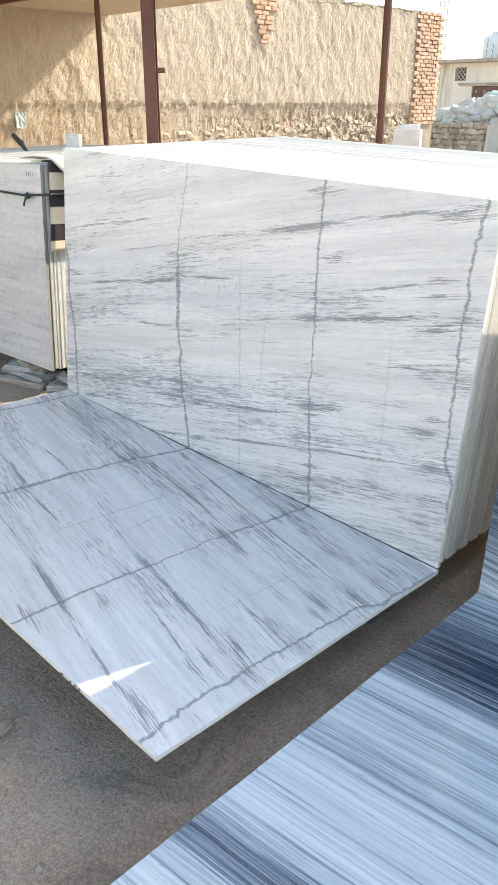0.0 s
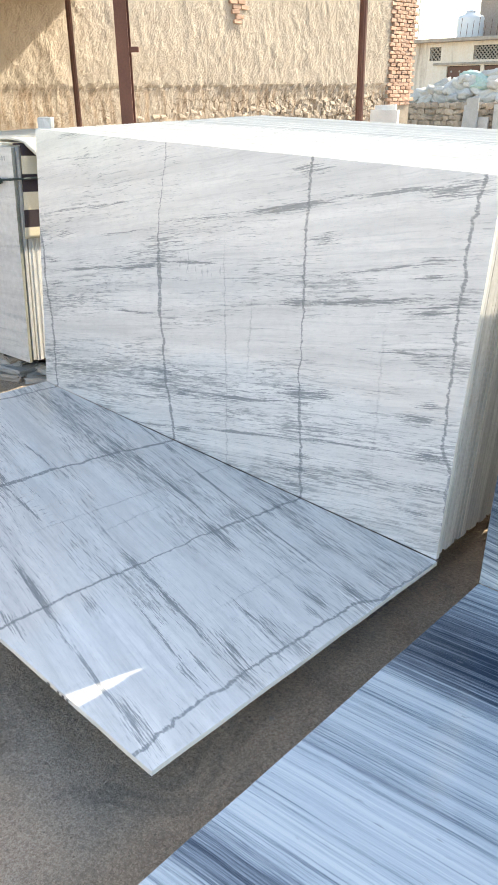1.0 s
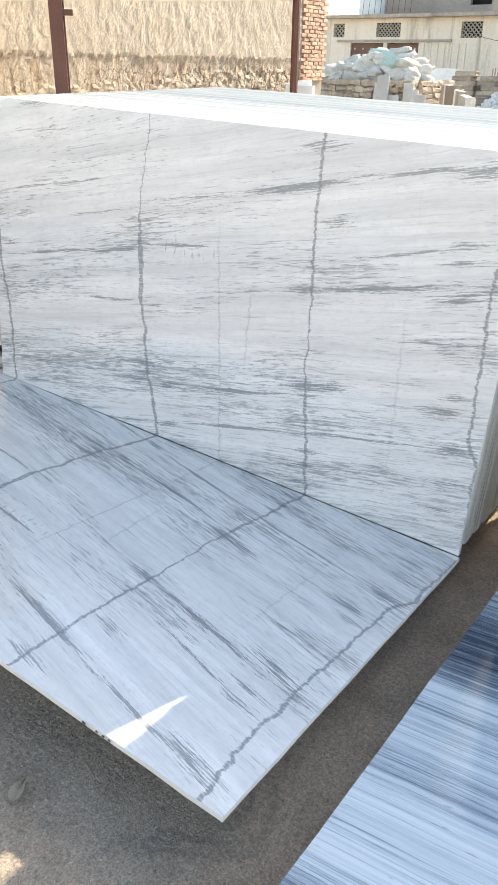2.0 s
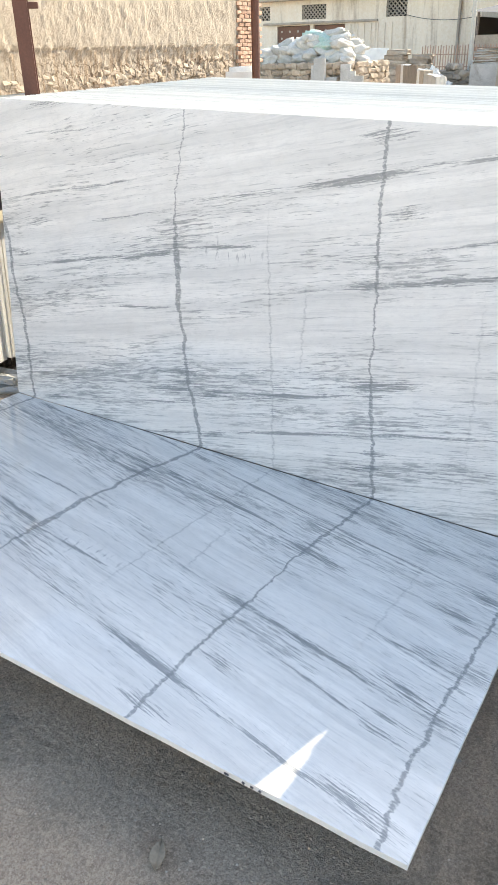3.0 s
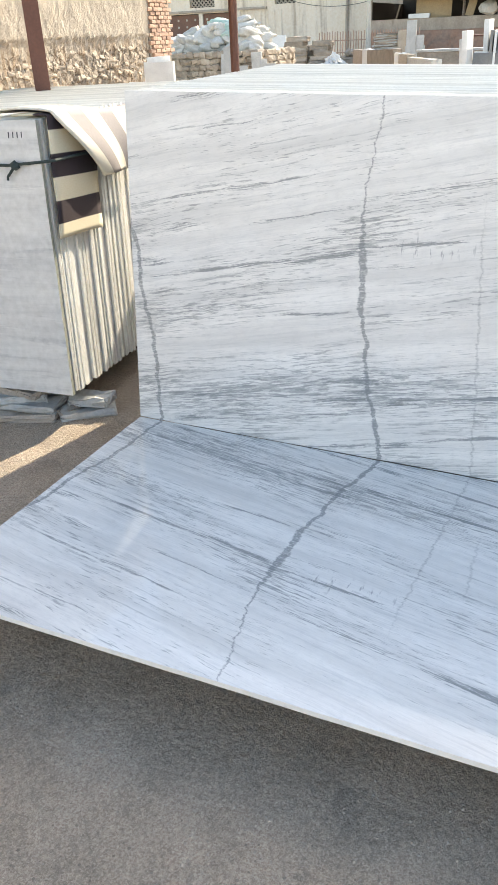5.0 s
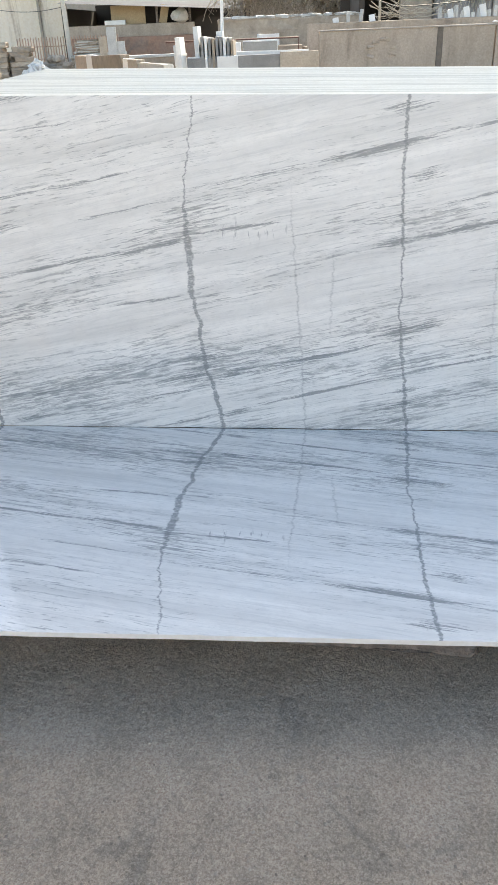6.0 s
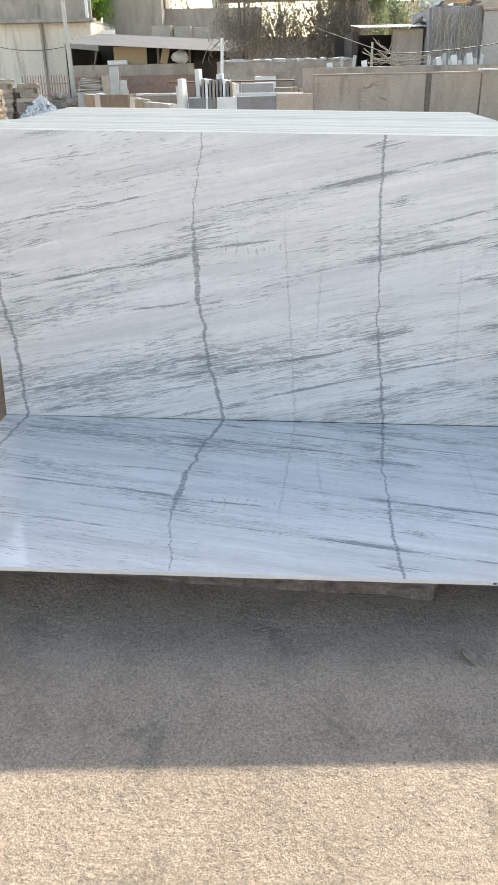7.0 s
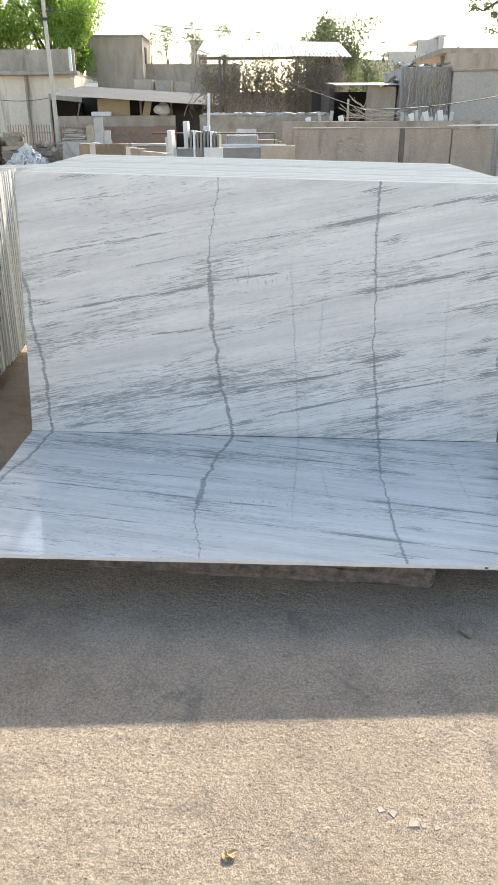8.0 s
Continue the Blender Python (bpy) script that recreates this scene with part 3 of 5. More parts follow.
def slab_bm(x0, x1, length, thick, seed, flat=False, notch=0.0):
    """A sawn slab with its polished face at y = 0 (or at z = 0 if flat), slightly uneven edges and a map in metres."""
    rg = random.Random(seed)
    bm = bmesh.new()
    n, k = 24, 12
    grid = [[None] * (k + 1) for _ in range(n + 1)]
    back = [[None] * (k + 1) for _ in range(n + 1)]
    for i in range(n + 1):
        for j in range(k + 1):
            x, v = x0 + (x1 - x0) * i / n, length * j / k
            e = 0.0012
            if i in (0, n):
                x += rg.uniform(-e, e)
            if j in (0, k):
                v += rg.uniform(-e, e) - (notch * rg.random() ** 3 if j == 0 else 0)
            grid[i][j] = bm.verts.new((x, -v, 0) if flat else (x, 0, v))
            back[i][j] = bm.verts.new((x, -v, -thick) if flat else (x, thick, v))
    for i in range(n):
        for j in range(k):
            for g, s in ((grid, 0), (back, 1)):
                f = bm.faces.new((g[i][j], g[i + 1][j], g[i + 1][j + 1], g[i][j + 1]))
                f.material_index = s
    rim = [(i, 0) for i in range(n)] + [(n, j) for j in range(k)] + [(i, k) for i in range(n, 0, -1)] + [(0, j) for j in range(k, 0, -1)]
    for (a, b), (c, d) in zip(rim, rim[1:] + rim[:1]):
        f = bm.faces.new((grid[a][b], grid[c][d], back[c][d], back[a][b]))
        f.material_index = 1
    bmesh.ops.recalc_face_normals(bm, faces=bm.faces)
    lay = bm.loops.layers.uv.new("slab")
    for f in bm.faces:
        for lp in f.loops:
            x, y, z = lp.vert.co
            lp[lay].uv = (x, -y if flat else z)
    return bm


def plain_slab(w, h, thick, seed, level=0.0):
    """A sawn slab seen from its edges: uneven top and foot; level: degrees of lean that its top is sawn back to."""
    rg = random.Random(seed)
    bm = bmesh.new()
    n = 14
    rows = []
    for i in range(n + 1):
        x = w * (i / n - 0.5)
        lo, hi = rg.uniform(0, 0.012) if rg.random() < 0.5 else 0.0, h + rg.uniform(-0.0002, 0.0002) - 0.002 * rg.random() ** 8
        rows.append([bm.verts.new(p) for p in ((x, 0, lo), (x, thick, lo), (x, thick, hi), (x, 0, hi))])
    for a, b in zip(rows, rows[1:]):
        for k in range(4):
            bm.faces.new((a[k], a[(k + 1) % 4], b[(k + 1) % 4], b[k]))
    for end in (rows[0], rows[-1][::-1]):
        bm.faces.new(end).material_index = 1
    bmesh.ops.recalc_face_normals(bm, faces=bm.faces)
    return bm


def corrugated(w, d, waves, amp, thick=0.004):
    """A corrugated sheet, its ridges along y."""
    bm = bmesh.new()
    n = waves * 4
    tops = []
    for i in range(n + 1):
        x, z = w * (i / n - 0.5), amp * math.cos(i * math.pi / 2)
        tops.append([bm.verts.new((x, 0, z)), bm.verts.new((x, d, z)), bm.verts.new((x, d, z - thick)), bm.verts.new((x, 0, z - thick))])
    for a, b in zip(tops, tops[1:]):
        for k in range(4):
            bm.faces.new((a[k], b[k], b[(k + 1) % 4], a[(k + 1) % 4]))
    bmesh.ops.recalc_face_normals(bm, faces=bm.faces)
    return bm


# ---- ground ----
thing("ground", box((1200, 1200, 0.4), (0, 0, -0.2)), GROUND, None, "dusty grey-brown gravel yard ground", "ground", kind="structure")

# added wall, never in view: reflects warm sunlight onto the upright slab
thing("wall_south", box((34, 0.3, 3.2), (0, -13.0, 1.6), 0.02, 0.01, 3, 4), CONC_L, None, "unseen plain cream wall added to bounce sunlight onto the slabs", "wall", kind="structure")

# ---- the white marble stack and its matched slab ----
SET = pose(0, 0, 0.177, 0, 1.7, 0)
LEAN = pose(0, 0, 0, -4.1, 0, 0)
front = thing("marble_slab", slab_bm(-1.066, 1.375, 1.284, 0.018, 1), [MARBLE, EDGE], SET @ LEAN,
              "polished white marble slab with grey veins, leaning at the stack's front", "marble slab", "slabs of the white stack")
RISE = pose(0, 0, 0, -1.9, 0, 0)
lying = thing("marble_slab", slab_bm(-1.066, 1.385, 1.301, 0.016, 2, True), [MARBLE, EDGE], SET @ pose(0, -0.004, -0.001) @ RISE,
              "polished white marble slab lying flat, mirror match of the leaning slab", "marble slab")


def stack(count, w, h, thick, at, depth, base, lean, label, group, seed, spread=0.006, gapped=0.0, shade_from=99.0, rise=0.012):
    rg = random.Random(seed)
    kinds = [mesh_of("marble_slab", plain_slab(w, h, thick, seed * 10 + i, lean), [EDGE, ENDS]) for i in range(4)]
    y = depth
    for i in range(count):
        ob = new("marble_slab", kinds[i % 4])
        y += thick + 0.0008 + (rg.random() ** 8) * 0.012 + (gapped if rg.random() < 0.16 else 0.0)
        # slabs past this depth are pushed 0.72 m sideways to block the sun
        ob.matrix_basis = base @ pose(at + rg.uniform(-spread, spread) + (0.72 if y > shade_from else 0.0), y, rise * y + rg.uniform(-0.0002, 0.0002) - (0.003 if rg.random() < 0.07 else 0.0), rg.uniform(-0.1, 0.1) - lean, 0, rg.uniform(-0.12, 0.12))
        tagged(ob, label, "marble slab", group)


stack(80, 2.43, 1.281, 0.018, 0.15, 0.001, SET, 4.1, "white marble slab with sawn edges, upright in a stack", "slabs of the white stack", 3, 0.0012)


def beam(name, size, m, mat, label, seed):
    return thing(name, box(size, (0, 0, size[2] / 2), 0.006, 0.010, seed, 7), mat, m, label, "beam")


beam("sleeper", (1.42, 0.12, 0.148), pose(0.105, -1.02, 0, 0, 0.6, -6.5), WOOD, "rough reddish timber sleeper under the lying slab", 11)
beam("sleeper", (2.3, 0.14, 0.125), pose(0.15, -0.22, 0, 0, 1.2, 0), WOOD, "rough dark timber sleeper under the lying slab", 12)
for k, y in enumerate((0.25, 0.9, 1.55)):
    beam("sleeper", (2.2, 0.16, 0.128), pose(0.15, y, 0, 0, 1.6, 0), WOOD, "rough timber sleeper under the marble stack", 13 + k)

# handwriting on the lying slab's front edge, as bars
for k, (x, w) in enumerate(((0.955, 0.02), (1.0, 0.012), (1.022, 0.014), (1.043, 0.012))):
    ob = thing("ink_mark", box((w * 0.6, 0.0012, 0.006), (0, 0, 0)), INK, SET @ pose(0, -0.004, -0.001) @ RISE @ pose(x, -1.3032, -0.008, 0, 20 * (k % 2), 0),
               "small black handwritten mark on a slab edge", "ink mark", "marks on the slab edge")

# ---- the blue-striped pair beside it ----
BSET = pose(1.545, 0.0, 0.12)
thing("striped_slab", slab_bm(0, 2.6, 1.316, 0.018, 4), [BLUE, EDGE], BSET @ pose(0, 0, 0, -3.5, 0, 0),
      "polished blue-grey striped marble slab leaning on its stack", "marble slab", "slabs of the striped stack")
thing("striped_slab", slab_bm(0, 2.6, 1.75, 0.018, 5, True), [BLUE, EDGE], BSET @ pose(0, -0.004, -0.001, 0.4, 0, 0),
      "polished blue-grey striped marble slab lying flat", "marble slab")
stack(64, 2.6, 1.315, 0.018, 1.3, 0.001, BSET, 3.5, "blue-grey marble slab with sawn edges, upright in a stack", "slabs of the striped stack", 5, 0.005, 0.0, 99.0, -0.045)
for k, y in enumerate((-1.3, -0.3, 0.2, 0.95)):
    beam("sleeper", (2.3, 0.14, 0.098 if y < 0 else 0.106 - 0.045 * y), pose(2.9, y, 0), WOOD, "rough timber sleeper under striped slabs", 20 + k)

# ---- the stack on the other side, tied and padded ----
LSET = pose(-1.552, 0.19, 0.155, 0, -1.0, 1.5) @ pose(0, 0, 0, -3.6, 0, 0)
LBASE = pose(-1.552, 0.19, 0.155, 0, -1.0, 1.5)
thing("marble_slab", slab_bm(-2.45, 0, 1.222, 0.018, 6), [surface("pale_grey_marble", (0.70, 0.695, 0.675), (0.57, 0.57, 0.56), 2.0, 0.2, 0.02, 0.004, 30.0, (0.44, 0.445, 0.45), 0.56, drip=0.09), STAINED], LSET,
      "pale grey marble slab tied to its stack with rope", "marble slab", "slabs of the tied stack")
# rearmost slabs jut out unseen, added to shade the gap and slab ends
stack(104, 2.45, 1.222, 0.018, -1.225, 0.004, LBASE, 3.6, "white marble slab in a tied upright stack", "slabs of the tied stack", 7, 0.009, 0.008, 1.88)
for k, y in enumerate((0.5, 1.1, 1.7)):
    beam("sleeper", (2.1, 0.14, 0.125), pose(-2.85, y, 0, 0, 0, 1.5), WOOD, "rough timber sleeper under the tied stack", 30 + k)


def cloth(name, fn, nu, nv, label, across=False):
    """A sheet of cloth from a function of its width and its drop."""
    bm = bmesh.new()
    g = [[bm.verts.new(fn(i / nu, j / nv)) for j in range(nv + 1)] for i in range(nu + 1)]
    lay = bm.loops.layers.uv.new("slab")
    for i in range(nu):
        for j in range(nv):
            f = bm.faces.new((g[i][j], g[i + 1][j], g[i + 1][j + 1], g[i][j + 1]))
            f.smooth = True
            for lp, (a, b) in zip(f.loops, ((i, j), (i + 1, j), (i + 1, j + 1), (i, j + 1))):
                lp[lay].uv = (b / nv * 0.6, a / nu * 0.55) if across else (a / nu * 0.4, b / nv * 0.62)
    ob = thing(name, bm, CLOTH_B if across else CLOTH, LSET, label, "padding", "padding on the tied stack")
    so = ob.modifiers.new("thickness", "SOLIDIFY")
    so.thickness = 0.008
    return ob


def hang(a, b):
    if b < 0.2:
        return (-0.14 + 0.165 * b / 0.2, 0.03 + 0.35 * a, 1.236 + 0.004 * math.sin(6 * a))
    z = 1.235 - 0.50 * (b - 0.2) / 0.8
    return (0.026 + 0.004 * math.sin(5 * a + 9 * b), 0.03 + 0.35 * a + 0.01 * math.sin(4 * b), z)


def flap(a, b):
    if b < 0.42:
        s = b / 0.42
        return (-0.30 + 0.335 * s, 0.05 + 0.72 * a, 1.248 + 0.014 * math.sin(7 * a) * s + 0.014 * math.sin(3 * s))
    s = (b - 0.42) / 0.58
    return (0.04 + 0.05 * math.sin(math.pi * s * 0.75) + 0.014 * math.sin(9 * a) * s, (0.05 + 0.72 * a) * (1 - s) + (0.36 + 0.47 * a) * s, 1.25 - (0.28 - 0.02 * a) * s ** 0.9)


cloth("padding_cloth", hang, 10, 30, "cream and dark brown striped padding cloth hung over slab ends")
cloth("padding_cloth", flap, 22, 26, "cream striped padding cloth folded loosely over the stack", True)
rp = [(-2.5, -0.012, 1.00), (-1.9, -0.012, 1.035), (-1.2, -0.012, 1.06), (-0.5, -0.012, 1.055), (-0.16, -0.014, 1.045), (-0.02, -0.012, 1.055), (0.05, 0.03, 1.06), (0.053, 0.3, 1.075), (0.05, 0.6, 1.08)]
rope = holder("rope", LSET, "dark green rope knotted round the tied stack", "rope")
part("cord", tube(rp, 0.007), ROPE, rope)
part("knot", stone_bm(0.022, 40), ROPE, rope, m=pose(-0.12, -0.02, 1.045))
part("loose_end", tube([(-0.12, -0.022, 1.045), (-0.14, -0.026, 1.02), (-0.165, -0.02, 1.0), (-0.17, -0.018, 0.985)], 0.006), ROPE, rope)
for k in range(4):
    thing("ink_mark", box((0.005, 0.001, 0.024)), INK, LSET @ pose(-0.145 + 0.022 * k, -0.0006, 1.165, 0, 4, 0), "small grey stencilled mark on a slab face", "ink mark", "marks on the tied slab")
for k, (x, y, z, w, d, rz) in enumerate(((-1.92, 0.22, 0.0, 0.42, 0.24, 20), (-1.88, 0.26, 0.035, 0.36, 0.2, 8), (-1.94, 0.25, 0.068, 0.30, 0.17, 28), (-1.9, 0.27, 0.10, 0.24, 0.14, -6), (-1.58, 0.33, 0.0, 0.26, 0.16, 35), (-1.57, 0.36, 0.05, 0.2, 0.12, 10), (-1.72, 0.30, 0.0, 0.2, 0.1, -25))):
    thing("marble_offcut", box((w, d, 0.03), (0, 0, 0.015), 0.004, 0.012, 50 + k, 2), DULL if k % 3 else CHIP, pose(x, y, z, 0, 0, rz),
          "broken white marble offcut on the ground under the stack", "offcut", "offcuts under the tied stack")

thing("marble_block", box((0.11, 0.09, 0.105), (0, 0, 0.0525), 0.006, 0.006, 77, 1), WHITE, pose(-3.5, 1.74, 1.355, 0, 0, 35), "small white marble block resting on the tied stack", "stone block")
grip = rod((0, 0, 0), (-0.05, -0.01, 0.055), 0.012, 0.02, 8)
rod((-0.05, -0.01, 0.055), (-0.13, -0.03, 0.12), 0.024, 0.017, 10, grip)
thing("tool_handle", grip, BLACK, pose(-3.29, 1.16, 1.352), "black rounded tool handle lying on the tied stack", "handle")
paint = box((0.006, 0.16, 0.22), (0, 0, 0), 0.002, 0.012, 78, 3)
thing("paint_patch", paint, surface("faded_blue_paint", (0.36, 0.50, 0.60), (0.44, 0.50, 0.50), 9.0, 0.9, 0.3, 0.004, 40.0, (0.50, 0.44, 0.36), 0.52), pose(-9.40, 4.56, 1.47), "faded pale blue paint smear on the plaster wall", "paint patch")

# ---- plastered boundary wall with its brick end ----
def rough_wall(y0, y1, z1, step, x):
    ny, nz = int((y1 - y0) / step), int(z1 / step)
    vs, fs = [], []
    for i in range(ny + 1):
        y = y0 + (y1 - y0) * i / ny
        top = z1 - 0.16 * (1 - (y - y0) / (y1 - y0)) + 0.05 * noise.noise(Vector((y * 1.7, 3, 1)))
        for j in range(nz + 1):
            z = top * j / nz
            n1 = noise.fractal(Vector((y * 3.2, z * 2.4, 0)), 0.6, 2.1, 5)
            low = 1.0 / (1.0 + math.exp((z - 1.68 - 0.04 * noise.noise(Vector((y * 3, 0, 5)))) * 40))
            far = min(1.0, max(0.0, (y - 8.5) / 4.0)) * min(1.0, max(0.0, (1.75 + 0.3 * noise.noise(Vector((y, 0, 9))) - z) / 0.4))
            pit = abs(noise.noise(Vector((y * 6, z * 7, 4)))) * far
            ledge = math.exp(-((z - 1.70) / 0.035) ** 2) * (-0.015 + 0.08 * noise.noise(Vector((y * 9, z * 6, 2))))
            vs.append((x + 0.018 * n1 + 0.009 * noise.noise(Vector((y * 7.5 + z * 1.5, z * 3.5, 8))) - 0.045 * low - 0.09 * pit + ledge, y, z))
    for i in range(ny):
        for j in range(nz):
            a = i * (nz + 1) + j
            fs.append((a, a + nz + 1, a + nz + 2, a + 1))
    k = len(vs)
    # the back of the wall, closing it all round
    for y in (y0, y1):
        for z in (0, z1 - (0.16 if y == y0 else 0)):
            vs.append((x - 0.4, y, z))
    fs.append((k, k + 1, k + 3, k + 2))
    tops = [i * (nz + 1) + nz for i in range(ny + 1)]
    for i in range(ny):
        fs.append((tops[i], tops[i + 1], k + 3 if i >= ny / 2 else k + 1))
    fs.append((tops[ny // 2 + ny % 2], k + 3, k + 1))
    fs.append(tuple(range(nz + 1)) + (k + 1, k))
    fs.append(tuple(range(ny * (nz + 1), (ny + 1) * (nz + 1)))[::-1] + (k + 2, k + 3))
    me = bpy.data.meshes.new("wall_west")
    me.from_pydata(vs, [], fs)
    me.materials.append(PLASTER)
    return tagged(new("wall_west", me), "high ochre plaster wall with eroded rubble foot", "wall", kind="structure")


west = rough_wall(-4.0, 15.32, 3.72, 0.045, -9.4)
bare = [mesh_of("stone", box((0.1, 0.13 + 0.03 * (i % 3), 0.075 + 0.02 * (i % 2)), (0, 0, 0), 0.015, 0.016, 40 + i), RUBBLE) for i in range(6)]
rg = random.Random(17)
for k in range(290):
    y = 15.2 - 8.6 * rg.random() ** 1.2
    ob = new("stone", bare[rg.randrange(6)])
    ob.parent = west
    ob.matrix_basis = pose(-9.485 + rg.uniform(-0.015, 0.012), y, rg.uniform(0.8, 1.2) + 0.45 * rg.random() * (y - 6.6) / 8.6, rg.uniform(-14, 14), rg.uniform(-10, 10), rg.uniform(-10, 10))
cope = holder("wall_coping", pose(0, 0, 0), "rough weathered cement coping on the plaster wall", "coping", kind="structure")
rg = random.Random(61)
for k in range(34):
    y = 5.0 + k * 0.31
    part("coping_stone", box((0.3, 0.3, 0.07), (0, 0, 0.035), 0.01, 0.02, k, 1), GREYST, cope, m=pose(-9.55, y, 3.56 + 0.16 * (y + 4) / 19.3 - 0.02, rg.uniform(-4, 4), rg.uniform(-4, 4), rg.uniform(-9, 9)))
hole = holder("exposed_brickwork", pose(0, 0, 0), "patch of bare red bricks where plaster fell", "brickwork", kind="structure")
for r in range(10):
    for c in range(3 if r > 6 else 2 if r > 2 else 1):
        part("brick", box((0.05, 0.2, 0.07), (0, 0, 0), 0.006, 0.006, r * 3 + c), BRICK, hole, m=pose(-9.385 + 0.008 * (r * 5 % 3), 9.80 + 0.22 * c + 0.07 * (r % 2) + 0.03 * (9 - r), 2.86 + 0.083 * r, 2 * (r % 3) - 2, 0, 3 * (c % 2)))

# ---- low rubble platform, sacks on it ----
plat = holder("rubble_platform", pose(0, 0, 0), "low buff rubble stone platform with rough mortar", "platform", kind="structure")
part("core", box((3.9, 2.9, 1.2), (-10.1, 20.5, 0.6), 0.02, 0.02, 5, 4), MORTAR, plat)
smesh = [mesh_of("stone", box((0.2 + 0.03 * (i % 3), 0.16, 0.12 + 0.02 * (i % 2)), (0, 0, 0), 0.02, 0.022, 70 + i), RUBBLE) for i in range(6)]
rg = random.Random(8)
for r in range(8):
    for c in range(21):
        ob = new("stone", smesh[rg.randrange(6)])
        ob.parent = plat
        ob.matrix_basis = pose(-12.0 + c * 0.19 + rg.uniform(-0.04, 0.04) + 0.09 * (r % 2), 19.06 + rg.uniform(-0.03, 0.02), 0.10 + r * 0.155, rg.uniform(-12, 12), rg.uniform(-14, 14), rg.uniform(-15, 15))

for r in range(8):
    for c in range(10):
        ob = new("stone", smesh[rg.randrange(6)])
        ob.parent = plat
        ob.matrix_basis = pose(-8.17 + rg.uniform(-0.03, 0.02), 19.2 + c * 0.28 + rg.uniform(-0.04, 0.04), 0.10 + r * 0.155, rg.uniform(-12, 12), rg.uniform(-14, 14), 90 + rg.uniform(-15, 15)) @ Matrix.Scale(1.35, 4, (1, 0, 0))


def sack_mesh(i):
    rg2 = random.Random(90 + i)
    bm = bmesh.new()
    bmesh.ops.create_uvsphere(bm, u_segments=22, v_segments=14, radius=1.0)
    off = Vector((i * 7.1, 0, 0))
    for v in bm.verts:
        p = v.co.copy()
        sx = math.copysign(abs(p.x) ** 0.6, p.x)
        v.co = Vector((sx * 0.36, math.copysign(abs(p.y) ** 0.8, p.y) * 0.21, p.z * 0.14)) * (0.95 + 0.30 * noise.noise(p * 1.8 + off) + 0.22 * abs(noise.noise(p * 4.5 + off)))
    for f in bm.faces:
        f.smooth = True
    add_box(bm, (0.10, 0.09, 0.06), (0.40, 0, 0.02), pose(0, 0, 0, 20, 0, 15))
    return bm


sacks = [mesh_of("sack", sack_mesh(i), SACK) for i in range(5)]
green = mesh_of("sack", sack_mesh(7), SACK_G)
rg = random.Random(21)
for layer, (x0, x1, n, z) in enumerate(((-11.4, -8.5, 9, 1.33), (-11.1, -8.6, 8, 1.50), (-10.6, -8.8, 6, 1.67), (-10.0, -8.9, 4, 1.82), (-9.7, -9.1, 2, 1.94))):
    for i in range(n):
        for row in range(2 if layer < 3 else 1):
            isg = layer >= 2 and i == n - 2 and row == 0
            ob = new("sack", green if isg else sacks[rg.randrange(5)])
            ob.matrix_basis = pose(x0 + (x1 - x0) * i / max(1, n - 1) + rg.uniform(-0.08, 0.08), 19.7 + 0.5 * row + 0.1 * layer + rg.uniform(-0.06, 0.06), z,
                                   rg.uniform(-25, 25), rg.uniform(-30, 30), rg.uniform(0, 180))
            tagged(ob, "pale green woven sack on a heap" if isg else "full white woven plastic sack on a heap", "sack", "heap of sacks")


# ---- offcuts and upright pieces before the platform ----
def piece(x, y, w, h, d, mat, label, rz=0.0, rx=0.0, ry=0.0, seed=0, group="upright stone pieces", name="stone_piece"):
    return thing(name, box((w, d, h), (0, 0, h / 2), 0.006, 0.006, seed, 2), mat, pose(x, y, 0, rx, ry, rz), label, "stone piece", group)


piece(-8.36, 13.75, 0.66, 1.20, 0.12, WHITE, "white marble piece standing upright by the wall", 12, -2, 0, 1)
piece(-8.4, 13.95, 0.5, 1.30, 0.1, WHITE, "white marble piece standing upright by the wall", 20, -3, -3, 2)
piece(-8.9, 13.7, 0.4, 0.82, 0.14, WHITE, "short white marble block by the wall", 5, -4, 0, 3)
for k, (x, w, h) in enumerate(((-8.84, 0.36, 1.38), (-9.05, 0.2, 1.2), (-8.1, 0.28, 1.22), (-7.72, 0.34, 0.94), (-8.5, 0.3, 0.9), (-7.95, 0.2, 1.05))):
    piece(x, 18.6 + 0.07 * (k % 3), w, h, 0.07, DULL, "white marble strip leaning on the rubble platform", 6 * (k % 3) - 6, -4, 2 * (k % 2) - 1, 10 + k)
piece(-11.3, 28.0, 1.2, 1.56, 0.08, WHITE, "large pale slab standing on edge", 4, -3, 0, 20)
for k, (x, w, h) in enumerate(((-9.5, 0.75, 1.5), (-8.6, 0.7, 1.48), (-9.05, 0.4, 1.2))):
    o = holder("stone_pile", pose(x, 26.0 + 0.3 * (k == 2), 0, 0, 0, 7 * k), "rough dark stone blocks piled high", "stone pile", "piles of dark stone")
    for r in range(int(h / 0.15)):
        part("stone", box((w * random.uniform(0.8, 1.05), 0.5, 0.145), (0, 0, 0.0725), 0.012, 0.03, r + 40 * k, 1), GREYST, o, m=pose(random.uniform(-0.06, 0.06), 0, 0.15 * r, 0, 0, random.uniform(-8, 8)))
